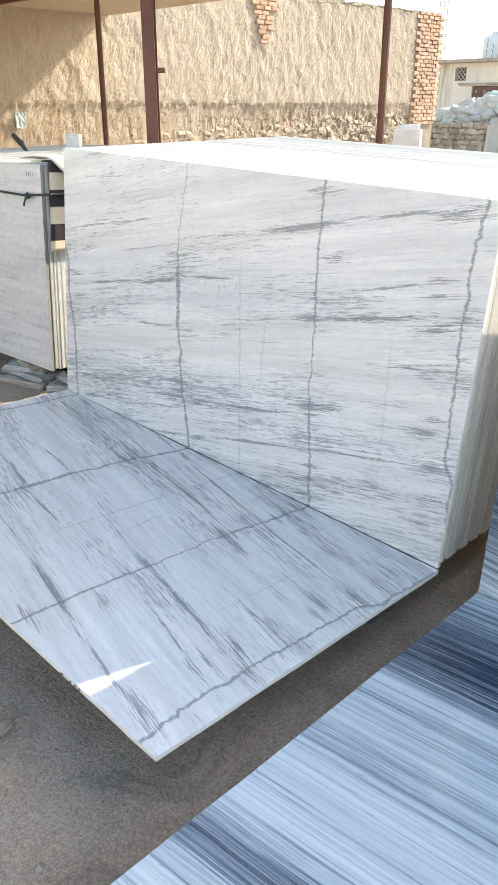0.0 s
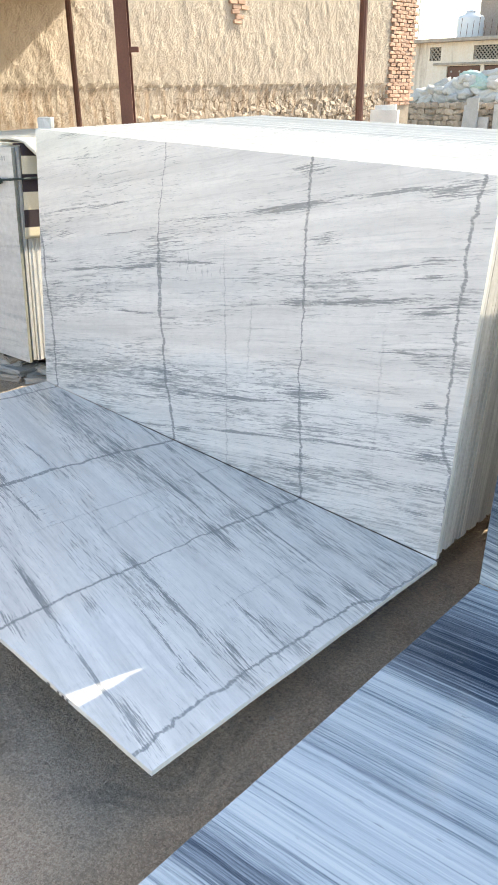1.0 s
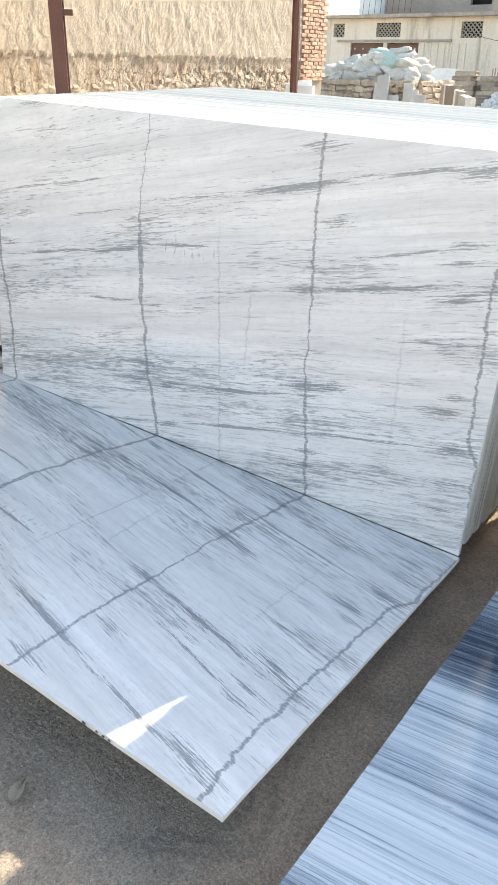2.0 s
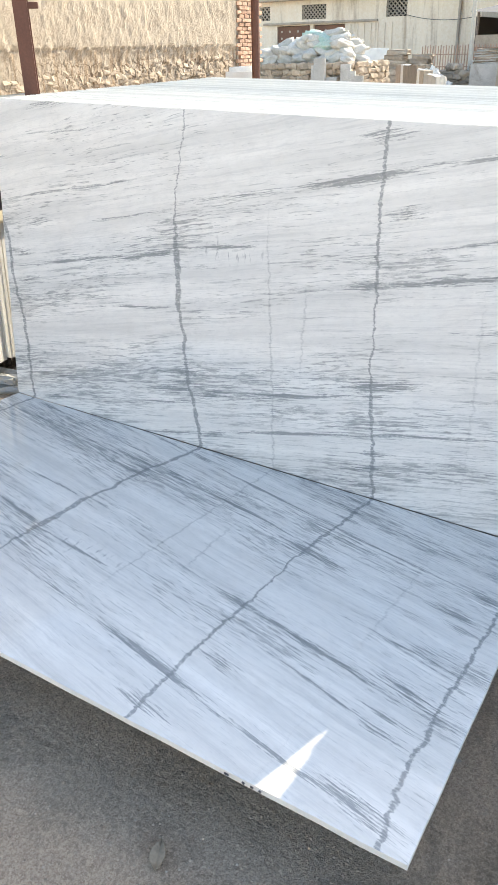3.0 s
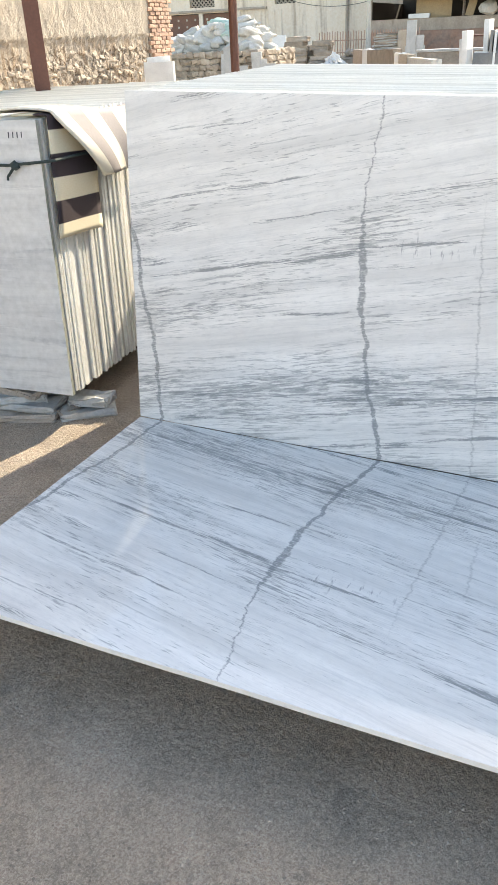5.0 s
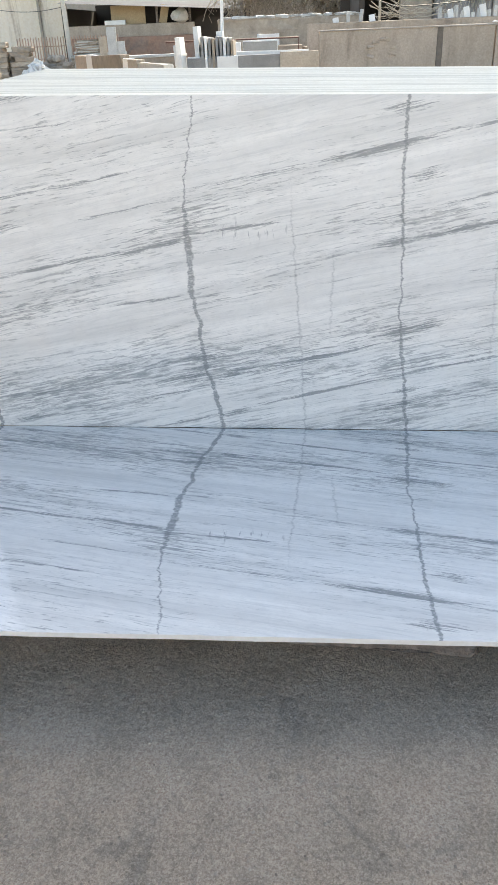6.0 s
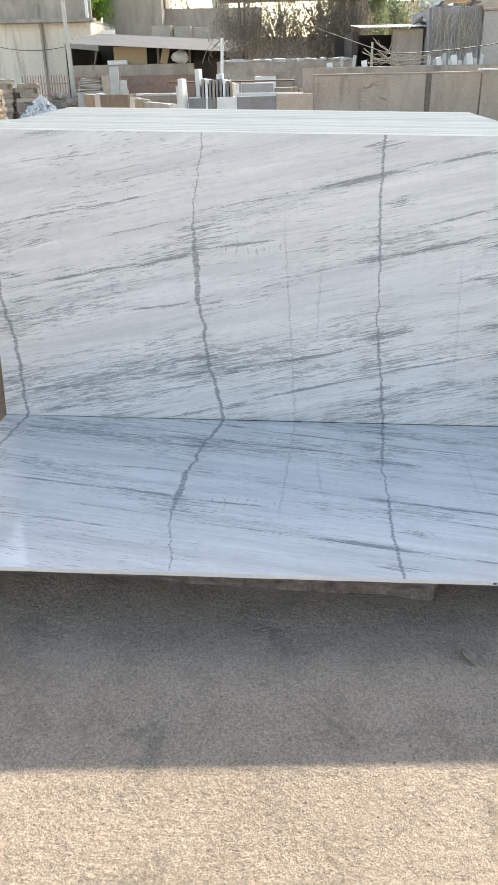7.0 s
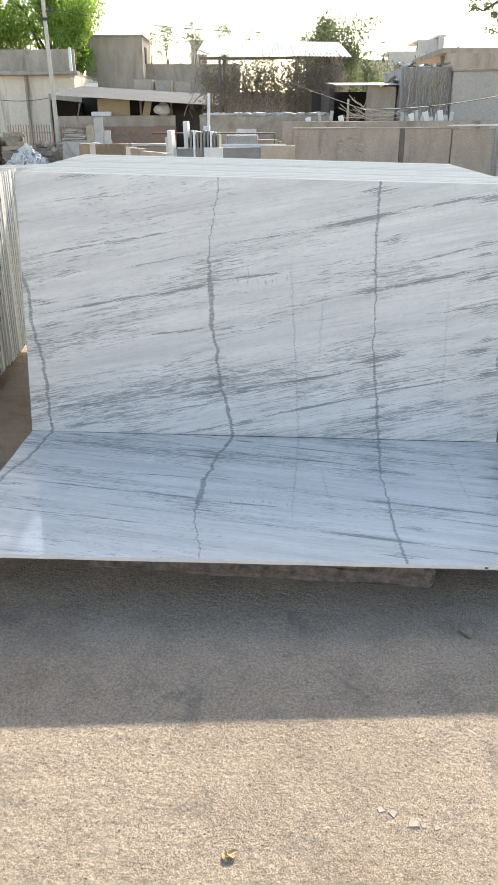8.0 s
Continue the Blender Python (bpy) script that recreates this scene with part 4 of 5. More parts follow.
# slabs on edge in a slanting row behind the white stack
for k, (x0, x1, h, mat, label) in enumerate((
        (-2.36, -2.11, 1.42, CONC, "brown stone slab standing on edge in a row"), (-2.10, -1.98, 1.435, WHITE, "white marble slab standing on edge in a row"),
        (-1.97, -1.41, 1.44, GREYST, "long grey-brown stone slab standing on edge in a row"), (-1.40, -1.335, 1.42, WHITE, "narrow white marble slab standing on edge in a row"),
        (-1.33, -1.19, 1.41, BEIGE, "buff sandstone slab standing on edge in a row"), (-1.18, -0.80, 1.385, DULL, "low pale marble slab standing on edge in a row"))):
    xm = (x0 + x1) / 2
    piece(xm, 5.715 - 1.91 * (xm + 1.17), (x1 - x0) * 2.15, h, 0.09, mat, label, -62.4, 0, -1.2 if k == 2 else 0, 30 + k, "slanting row of slabs", "stone_slab")
low = holder("low_stone_wall", pose(0, 0, 0), "low grey-brown rubble wall with a pale coping", "wall", kind="structure")
part("wall_body", box((1.7, 0.3, 1.04), (-3.25, 20.4, 0.52), 0.02, 0.02, 44, 6), GREYST, low)
part("coping", box((1.75, 0.36, 0.05), (-3.25, 20.4, 1.065), 0.008, 0.012, 45, 4), DULL, low, "pale stone coping")
bank = holder("rubble_bank", pose(0, 0, 0), "bank of rough brown rubble and earth", "rubble bank", kind="structure")
part("earth", box((2.2, 1.2, 0.78), (-7.5, 27.0, 0.39), 0.1, 0.06, 46, 4), MORTAR, bank)
rg = random.Random(47)
for k in range(46):
    part("stone", stone_bm(rg.uniform(0.10, 0.22), 1000 + k, rg.uniform(0.5, 0.9)), (GREYST, RUBBLE, GREYST, BEIGE)[k % 4], bank, m=pose(-7.5 + rg.uniform(-1.1, 1.1), 26.5 + rg.uniform(-0.15, 0.4), rg.uniform(0.45, 0.95), rg.uniform(-20, 20), rg.uniform(-20, 20), rg.uniform(0, 180)))

# ---- limewashed building behind, with lattices, doors and an upper floor ----
bld = holder("workshop_building", pose(0, 0, 0), "long stained limewashed building with rusty doors and lattices", "building")
LX0, LX1, FY = -22.0, -8.35, 36.0
OPEN = [(-21.0, -20.35, 2.88, 3.5), (-18.55, -17.22, 2.88, 3.5), (-14.12, -13.1, 2.84, 3.5), (-19.95, -18.1, 0.0, 2.62), (-17.9, -16.2, 0.0, 2.62)]


def cut_wall(x0, x1, z1, holes, thick):
    """A wall along x with real openings."""
    bm = bmesh.new()
    xs = sorted({x0, x1, *(h[0] for h in holes), *(h[1] for h in holes)})
    zs = sorted({0.0, z1, *(h[2] for h in holes), *(h[3] for h in holes)})
    for a, b in zip(xs, xs[1:]):
        for c, d in zip(zs, zs[1:]):
            mx, mz = (a + b) / 2, (c + d) / 2
            if not any(h[0] < mx < h[1] and h[2] < mz < h[3] for h in holes):
                add_box(bm, (b - a, thick, d - c), (mx, thick / 2, mz))
    bmesh.ops.remove_doubles(bm, verts=bm.verts, dist=0.0005)
    return bm


part("wall", cut_wall(LX0, LX1, 3.7, OPEN, 0.25), LIME, bld, m=pose(0, FY, 0))
part("side_wall", box((0.25, 9.0, 3.7), (LX1 - 0.13, FY + 4.75, 1.85)), LIME, bld)
# shade of the room behind the openings, put into the wall's colour
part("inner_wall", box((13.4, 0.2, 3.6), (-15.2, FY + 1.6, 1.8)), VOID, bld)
part("ledge", box((14.0, 0.75, 0.16), (-15.1, FY - 0.1, 3.78), 0.02, 0.01, 3, 2), CONC, bld, "dark weathered concrete eave ledge")
part("parapet", box((4.6, 0.2, 0.95), (-10.6, FY + 0.3, 4.33), 0.01), CONC, bld)
part("roof", box((13.6, 9.0, 0.15), (-15.2, FY + 4.7, 3.76)), CONC, bld)
part("sill_beam", box((6.2, 0.16, 0.10), (-17.6, FY - 0.06, 2.72), 0.01), CONC, bld)
for x0, x1, z0, z1 in OPEN[:3]:
    bm = bmesh.new()
    n = int((x1 - x0) / 0.17)
    for s in (1, -1):
        for i in range(-4, n + 5):
            cx = x0 + (i + 0.5) * (x1 - x0) / n
            hh = (z1 - z0)
            a, b = Vector((cx - s * hh / 2, 0.06 + 0.03 * s, z0)), Vector((cx + s * hh / 2, 0.06 + 0.03 * s, z1))
            lo, hi = 0.0, 1.0
            d = b.x - a.x
            ts = sorted(((x0 - a.x) / d, (x1 - a.x) / d))
            lo, hi = max(lo, ts[0]), min(hi, ts[1])
            if hi - lo > 0.05:
                rod(a.lerp(b, lo), a.lerp(b, hi), 0.03, seg=4, bm=bm)
    part("lattice", bm, LATTICE, bld, m=pose(0, FY, 0))
for x0, x1, z0, z1 in OPEN[3:]:
    d = part("door", box((x1 - x0 - 0.04, 0.06, z1 - 0.04), ((x0 + x1) / 2, FY + 0.1, z1 / 2), 0.01), REDWOOD, bld, "rust-brown panelled metal door")
    for i in range(4):
        for j in range(5):
            part("door_boss", box((0.09, 0.03, 0.09), (x0 + (x1 - x0) * (i + 0.5) / 4, FY + 0.06, z1 - 0.25 - 0.3 * j), 0.012), LATTICE, d)
for k in range(7):
    x = -15.9 + 0.35 * k
    part("pilaster", box((0.06, 0.05, 2.6), (x, FY - 0.025, 1.3), 0.01), LIME, bld)
part("drain_pipe", rod((-10.6, FY - 0.08, 0), (-10.6, FY - 0.08, 3.7), 0.07), CONC, bld, "dark damp-stained drain pipe")
part("upper_wall", cut_wall(-20.6, -13.4, 2.1, [(-15.5, -14.3, 0.6, 1.6)], 0.25), PINKISH, bld, m=pose(0, 40.0, 3.83))
# dark sheet as the shade behind the upper opening
part("upper_back", box((7.1, 0.2, 2.0), (-17.0, 41.2, 4.85)), VOID, bld)
part("upper_roof", box((7.6, 2.4, 0.16), (-17.0, 41.0, 6.0), 0.02), CONC, bld)
for k in range(14):
    part("railing_bar", rod((-21.6 + 0.33 * k, 37.0, 3.84), (-21.55 + 0.33 * k, 37.0, 4.55 + 0.12 * (k % 3)), 0.012, seg=5), RUST, bld)
tank = holder("water_tank", pose(-20.2, 38.4, 3.84), "white ribbed plastic water tank on a roof", "water tank")
bm = bmesh.new()
prof = [(0.66, 0.0), (0.68, 0.1), (0.66, 0.3), (0.69, 0.4), (0.66, 0.55), (0.69, 0.68), (0.66, 0.85), (0.68, 1.0), (0.62, 1.12), (0.3, 1.24), (0.28, 1.32)]
rings = [[bm.verts.new((r * math.cos(a * math.tau / 20), r * math.sin(a * math.tau / 20), z)) for a in range(20)] for r, z in prof]
for a, b in zip(rings, rings[1:]):
    for k in range(20):
        bm.faces.new((a[k], a[(k + 1) % 20], b[(k + 1) % 20], b[k])).smooth = True
bm.faces.new(rings[0][::-1])
part("tank_body", bm, PLASTIC, tank)
part("tank_lid", rod((0, 0, 1.32), (0, 0, 1.38), 0.31, 0.26, 18), PLASTIC, tank)
mast = holder("lattice_mast", pose(-23.3, 38.0, 0), "thin grey steel lattice mast", "mast")
for k in range(3):
    a = k * math.tau / 3
    part("mast_leg", rod((0.28 * math.cos(a), 0.28 * math.sin(a), 0), (0.2 * math.cos(a), 0.2 * math.sin(a), 11), 0.03, seg=5), STEEL, mast)
for k in range(22):
    bm = bmesh.new()
    for s in range(3):
        a, b = s * math.tau / 3, (s + 1) * math.tau / 3
        rod((0.27 * math.cos(a), 0.27 * math.sin(a), k * 0.5), (0.27 * math.cos(b), 0.27 * math.sin(b), k * 0.5 + 0.5), 0.014, seg=4, bm=bm)
    part("mast_brace", bm, STEEL, mast)

# ---- shed with steel posts by the plaster wall ----
shed = holder("yard_shed", pose(0, 0, 0), "open yard shed on rust-red steel posts", "shed")
part("roof_sheet", box((6.9, 9.6, 0.05), (-5.95, 1.6, 3.09), 0.005), BEIGE, shed, "pale shed roof sheet")
bm = bmesh.new()
add_box(bm, (0.098, 0.010, 3.06), (0, 0.040, 1.53))
add_box(bm, (0.098, 0.010, 3.06), (0, -0.040, 1.53))
add_box(bm, (0.010, 0.07, 3.06), (0.0, 0, 1.53))
part("post", bm, RUST, shed, m=pose(-2.89, 2.13, 0, 0, 0, 38))
part("post_lug", box((0.1, 0.03, 0.04), (0, 0, 0), 0.004), RUST, shed, m=pose(-2.82, 2.16, 1.945, 0, 0, 38))
part("post", rod((-2.8, 5.16, 0), (-2.8, 5.16, 3.06), 0.042, seg=10), RUST, shed)
part("post", rod((-6.2, 3.95, 0), (-6.2, 3.95, 3.06), 0.034, seg=10), RUST, shed)
part("roof_beam", box((0.08, 9.0, 0.09), (-2.89, 1.5, 3.02)), RUST, shed)
part("roof_beam", box((6.4, 0.08, 0.09), (-6.0, 3.95, 3.02)), RUST, shed)
part("cross_bar", box((0.04, 0.75, 0.03), (-2.85, 1.5, 2.62)), RUST, shed)
part("cross_bar_hanger", rod((-2.85, 1.3, 2.62), (-2.85, 1.3, 3.0), 0.010), RUST, shed)

# ---- slab rack in the middle distance ----
def upright(x, y, w, h, d, mat, label, seed, rz=0.0, ry=0.0):
    return thing("stone_slab", box((w, d, h), (0, 0, h / 2), 0.004, 0.003, seed, 1), mat, pose(x, y, 0, 0, ry, rz), label, "stone slab", "slabs in the far yard")


GRN = surface("polished_dark_slab", (0.17, 0.175, 0.18), (0.23, 0.235, 0.24), 4.0, 0.3, 0.05, 0.004, 60.0)
upright(-1.22, 9.75, 0.05, 1.47, 0.6, WHITE, "thin pale slab leaning in the far yard", 1, 0, -3)
upright(-1.16, 9.62, 0.07, 1.57, 0.6, WHITE, "white slab leaning in the far yard", 2, 0, -3)
upright(-0.97, 10.1, 0.07, 1.70, 0.5, WHITE, "white slab upright in the far yard", 3, 0, -2)
upright(-0.73, 10.4, 0.045, 2.13, 0.05, WHITE, "tall thin white stone strip standing upright", 4, 0, 2)
upright(-0.70, 10.3, 0.10, 1.62, 0.3, WHITE, "small white slab upright in the far yard", 41)
for k in range(9):
    upright(-0.93 + 0.055 * k, 10.05, 0.038, 1.56 - 0.01 * (k % 4) - 0.06 * (k == 8), 0.7, (GRN, WHITE, GRN, GREYST, GRN)[k % 5], "slab standing edge-on in a tight row", 5 + k)
upright(-0.80, 9.72, 0.72, 1.285, 0.04, GRN, "dark slab with a pale top edge standing in the yard", 20)
upright(-0.80, 9.80, 0.72, 1.30, 0.05, WHITE, "white slab standing in the yard", 21)
upright(-0.56, 9.66, 0.30, 1.30, 0.05, WHITE, "short white slab standing in the yard", 22)
upright(-0.10, 9.70, 0.66, 1.30, 0.04, GRN, "dark slab with a pale top edge standing in the yard", 23)
upright(0.10, 9.90, 1.06, 1.345, 0.06, WHITE, "white slab standing in the yard", 24)
upright(0.49, 9.68, 0.56, 1.325, 0.05, BEIGE, "beige sandstone slab standing in the yard", 25)
upright(-0.10, 10.5, 0.52, 1.46, 0.05, GRN, "grey slab with a pale top edge standing in the yard", 26)
upright(-0.10, 10.57, 0.54, 1.475, 0.04, WHITE, "white slab standing in the yard", 27)

# ---- low concrete walls across the yard ----
cw = holder("boundary_wall", pose(0, 0, 0), "low weathered concrete boundary wall with cracked render", "wall", kind="structure")
part("wall_body", box((3.66, 0.2, 1.52), (2.86, 15.6, 0.76), 0.012, 0.006, 3, 6), CONC, cw)
part("pier", box((0.12, 0.24, 1.53), (3.55, 15.6, 0.765), 0.01, 0.004, 4, 2), surface("damp_cement", (0.12, 0.10, 0.085), (0.17, 0.145, 0.12), 4.0), cw, "dark damp joint in the wall")
part("coping", box((3.7, 0.25, 0.02), (2.86, 15.6, 1.53), 0.005, 0.006, 5, 4), CONC_L, cw, "chipped pale coping")
for k in range(9):
    part("stone", box((0.10 + 0.05 * (k % 3), 0.03, 0.05), (0, 0, 0), 0.012, 0.012, 5 + k), CONC, cw, m=pose(2.05 + 0.6 * random.random(), 15.49, 0.95 + 0.4 * random.random(), 0, random.uniform(-20, 20), random.uniform(-6, 6)))
part("back_wall", box((5.2, 0.2, 1.67), (3.4, 16.8, 0.835), 0.01, 0.006, 6, 5), CONC, cw)
pw = holder("panel_wall", pose(0, 0, 0), "smooth grey concrete panel wall with a pale rail", "wall", kind="structure")
part("panel", box((1.0, 0.16, 1.50), (5.22, 15.6, 0.75), 0.01), CONC, pw)
part("panel", box((2.4, 0.16, 1.50), (7.0, 15.5, 0.75), 0.01), CONC_L, pw)
part("rail", box((3.6, 0.22, 0.03), (6.45, 15.55, 1.575), 0.006), WHITE, pw)
for k in range(15):
    x = 1.45 + 0.27 * k if k < 4 else 3.75 + 0.12 * (k - 4)
    hgt = 0.10 + 0.15 * ((k * 7) % 5) / 4
    thing("stone_offcut", box((0.07 + 0.06 * (k % 3 == 0), 0.05, hgt), (0, 0, hgt / 2), 0.005, 0.006, 300 + k, 1), DULL if k % 3 else WHITE, pose(x, 16.8, 1.668, -6, 10 * ((k % 3) - 1), 8 * (k % 4)),
          "pale stone offcut standing on the back wall", "offcut", "offcuts on the wall")

# ---- sheds and houses to the far side ----
rb = holder("concrete_house", pose(0, 0, 0), "plain grey concrete house behind the boundary wall", "building")
part("wall", box((5.0, 6.0, 2.9), (7.93, 22.0, 1.45), 0.02, 0.01, 7, 4), CONC_L, rb)
part("roof_edge", box((5.1, 6.1, 0.05), (7.93, 22.0, 2.92), 0.01, 0.015, 8, 5), CONC, rb)
sw = holder("stone_outbuilding", pose(0, 0, 0), "grey stone outbuilding with a sagging roof", "building")
part("wall", box((1.35, 3.0, 3.0), (4.75, 20.6, 1.5), 0.03, 0.03, 9, 6), surface("lavender_grey_stone_wall", (0.38, 0.36, 0.35), (0.28, 0.26, 0.25), 2.0, 0.92, 0.8, 0.05, 14.0, (0.20, 0.18, 0.175), 0.52, drip=3.0), sw)
part("side_wall", box((0.8, 0.2, 2.55), (3.62, 19.6, 1.27), 0.01), CONC, sw)
# both walls near black: the shade below the tin roof is painted in
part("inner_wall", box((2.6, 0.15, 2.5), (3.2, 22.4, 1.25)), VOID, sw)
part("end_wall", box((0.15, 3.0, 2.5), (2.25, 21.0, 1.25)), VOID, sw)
part("tin_roof", corrugated(2.1, 3.4, 20, 0.010), TIN_W, sw, "pale rusting tin roof", pose(3.35, 19.2, 2.58, 3.2, 0, 0))
for k in range(26):
    part("roof_debris", box((0.35, 0.1, 0.05), (0, 0, 0), 0.01, 0.02, k), (GREYST, WOOD, WHITE)[k % 3], sw, m=pose(3.9 + 1.5 * random.random(), 19.4 + random.random() * 0.6, 3.02 + 0.08 * random.random() if k % 2 else 2.72, random.uniform(-20, 20), random.uniform(-20, 20), random.uniform(0, 180)))
ts = holder("tin_shed", pose(0, 0, 0), "low open shed with a grey tin roof", "shed")
part("roof", corrugated(6.7, 6.5, 60, 0.006), TIN, ts, "grey corrugated tin roof", pose(-4.45, 28.4, 2.44, 4.8, 3.6, 0))
part("front_wall", box((4.7, 0.24, 1.90), (-5.35, 29.1, 0.95), 0.01, 0.01, 10, 6), CONC, ts)
part("brick_band", box((4.72, 0.06, 1.5), (-5.35, 28.94, 0.75), 0.01, 0.01, 11, 6), surface("worn_brick_render", (0.38, 0.215, 0.15), (0.32, 0.23, 0.185), 1.5, 0.92, 0.4, 0.02, 12.0, (0.2, 0.165, 0.14), 0.56), ts, "worn reddish lower wall")
# back and ends coloured near black, as the shade under the roof
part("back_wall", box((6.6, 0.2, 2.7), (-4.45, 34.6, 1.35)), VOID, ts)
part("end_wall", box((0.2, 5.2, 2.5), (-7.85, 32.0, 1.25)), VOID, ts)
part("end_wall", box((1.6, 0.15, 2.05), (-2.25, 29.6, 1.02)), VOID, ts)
for x in (-7.7, -4.35, -3.15, -1.5):
    part("post", rod((x, 29.1, 0), (x, 29.1, 2.66 - 0.063 * (x + 7.8)), 0.05, seg=6), WOOD, ts)
thing("plywood_board", box((1.27, 0.03, 0.62), (0, 0, 0.31), 0.003), PLANK, pose(-5.43, 29.2, 1.9, -3, 0, 0), "pale plywood board standing on the shed wall", "board")
thing("plywood_board", box((0.28, 0.04, 0.6), (0, 0, 0.3), 0.003), PLANK, pose(-4.16, 29.1, 1.9, -3, 14, 0), "pale plywood board standing on the shed wall", "board")
thing("rubble_bag", stone_bm(0.33, 501, 0.8, 2), SACK, pose(-3.5, 29.1, 2.12), "grey bundle on the shed wall", "bundle")
thing("stone_block", box((0.76, 0.2, 0.15), (0, 0, 0.075), 0.01), WHITE, pose(-5.9, 29.05, 1.9), "small pale stone block on the wall", "stone piece")
fence = holder("iron_fence", pose(0, 0, 0), "rusty red iron bar fence", "fence")
for k in range(38):
    part("fence_bar", rod((-9.4 + 0.1 * k, 28.2, 0.0), (-9.4 + 0.1 * k, 28.2, 1.58 + 0.03 * (k % 2)), 0.02, seg=4), BRICK, fence)
for z in (0.9, 1.3):
    part("fence_rail", box((3.75, 0.02, 0.03), (-7.55, 28.22, z)), BRICK, fence)
for k in range(12):
    thing("stone_sheet", box((0.78, 0.5, 0.032), (0, 0, 0.016), 0.004, 0.02, 600 + k, 2), (DULL, GREYST)[k % 2], pose(-6.2 + random.uniform(-0.06, 0.06), 25.6, 1.05 + 0.036 * k, 0, random.uniform(-3, 3), random.uniform(-10, 10)),
          "thin rough stone sheet in a flat pile", "stone sheet", "flat pile of sheets")
thing("stone_block", box((0.95, 0.6, 1.05), (0, 0, 0.525), 0.02, 0.02, 620, 2), DULL, pose(-6.2, 25.6, 0), "pale marble block under a pile of sheets", "stone block")
for k, (x, w, h) in enumerate(((-5.3, 0.30, 1.82), (-5.12, 0.42, 1.40), (-5.2, 0.62, 1.1), (-5.65, 0.25, 1.55))):
    piece(x, 25.0 + 0.08 * k, w, h, 0.1, DULL if k < 3 else BEIGE, "pale marble piece standing upright in the yard", 3 * k, -2, 0, 640 + k)
o = holder("rubble_heap", pose(-8.05, 25.6, 0), "heap of broken white marble chips", "heap")
tagged(o, kind="stuff")
vs, fs = [], []
rg = random.Random(5)
for k in range(420):
    a, r = rg.uniform(0, math.tau), rg.random() ** 0.7
    x, y = r * math.cos(a), r * math.sin(a) * 0.8
    z = 0.92 * (1 - r) * 0.98 + rg.uniform(-0.05, 0.05)
    s, n = rg.uniform(0.05, 0.13), len(vs)
    e = Euler((rg.uniform(0, 6), rg.uniform(0, 6), rg.uniform(0, 6)))
    for p in ((-s, -s * .7, -s * .3), (s, -s * .6, -s * .3), (s * .8, s * .7, -s * .3), (-s * .9, s * .6, -s * .3), (-s * .8, -s * .6, s * .3), (s * .8, -s * .5, s * .3), (s * .6, s * .6, s * .3), (-s * .7, s * .5, s * .3)):
        q = Vector(p)
        q.rotate(e)
        vs.append((x + q.x, y + q.y, max(0.0, z + q.z)))
    fs += [(n, n + 3, n + 2, n + 1), (n + 4, n + 5, n + 6, n + 7), (n, n + 1, n + 5, n + 4), (n + 1, n + 2, n + 6, n + 5), (n + 2, n + 3, n + 7, n + 6), (n + 3, n, n + 4, n + 7)]
me = bpy.data.meshes.new("chips")
me.from_pydata(vs, [], fs)
me.materials.append(WHITE)
ob = new("chips", me)
ob.parent = o
# terrace, grey house and blocks behind the tin shed
ter = holder("terrace", pose(0, 0, 0), "raised earth and rubble terrace behind the shed", "terrace", kind="structure")
part("terrace_body", box((13.0, 14.0, 2.9), (-3.0, 42.5, 1.45), 0.05, 0.03, 12, 6), CONC, ter)
for k, (x, w, h) in enumerate(((-5.25, 0.92, 0.66), (-4.3, 0.77, 0.62), (-3.4, 0.74, 0.55), (-7.9, 0.62, 0.52))):
    thing("stone_block", box((w, 0.6, h), (0, 0, h / 2), 0.02, 0.015, 700 + k, 2), BEIGE if k < 3 else WHITE, pose(x, 37.6, 2.9, 0, 0, 10 * k - 12), "squared buff stone block on the terrace", "stone block", "blocks on the terrace")
for k in range(22):
    thing("stone_sheet", box((0.6, 0.4, 0.04), (0, 0, 0.02), 0.006, 0.02, 720 + k, 1), (WHITE, GREYST, WHITE)[k % 3], pose(-7.6 + 1.9 * random.random(), 36.4 + random.random(), 2.9 + 0.035 * (k % 6), random.uniform(-6, 6), random.uniform(-6, 6), random.uniform(0, 180)),
          "broken pale stone sheet on the terrace", "stone sheet", "loose sheets on the terrace")
gh = holder("grey_house", pose(0, 0, 0), "flat-roofed bare grey cement house", "building")
part("wall", cut_wall(-8.9, -5.85, 5.85, [], 3.4), CONC, gh, m=pose(0, 42, 0))
# dark panel in place of a shaded window opening; no hole is cut
part("side_window", box((0.05, 0.6, 0.8), (-5.83, 43.2, 5.0), 0.01), VOID, gh)
part("long_wall", box((6.6, 0.3, 4.6), (-4.0, 43.5, 2.3), 0.02, 0.02, 13, 4), CONC, gh)
part("roof_slab", box((3.2, 3.55, 0.08), (-7.37, 43.7, 5.89), 0.01), CONC, gh)
part("corner_post", box((0.12, 0.12, 1.3), (-8.42, 35.9, 4.2)), WHITE, bld)

# tin-roofed shelter overgrown with dry climbers
sh = holder("tin_shelter", pose(0, 0, 0), "tall open shelter with a white tin roof", "shelter")
part("roof", corrugated(5.4, 5.2, 44, 0.018), TIN_W, sh, "bright white corrugated roof", pose(0.8, 26.0, 3.78, 9.8, 1.2, 0))
for x, y in ((-1.1, 26.3), (1.6, 26.3), (2.9, 26.3), (-1.1, 30.8), (2.9, 30.8)):
    part("post", rod((x, y, 0), (x, y, 3.75 + (0.8 if y > 28 else 0)), 0.05, seg=8), WOOD, sh)
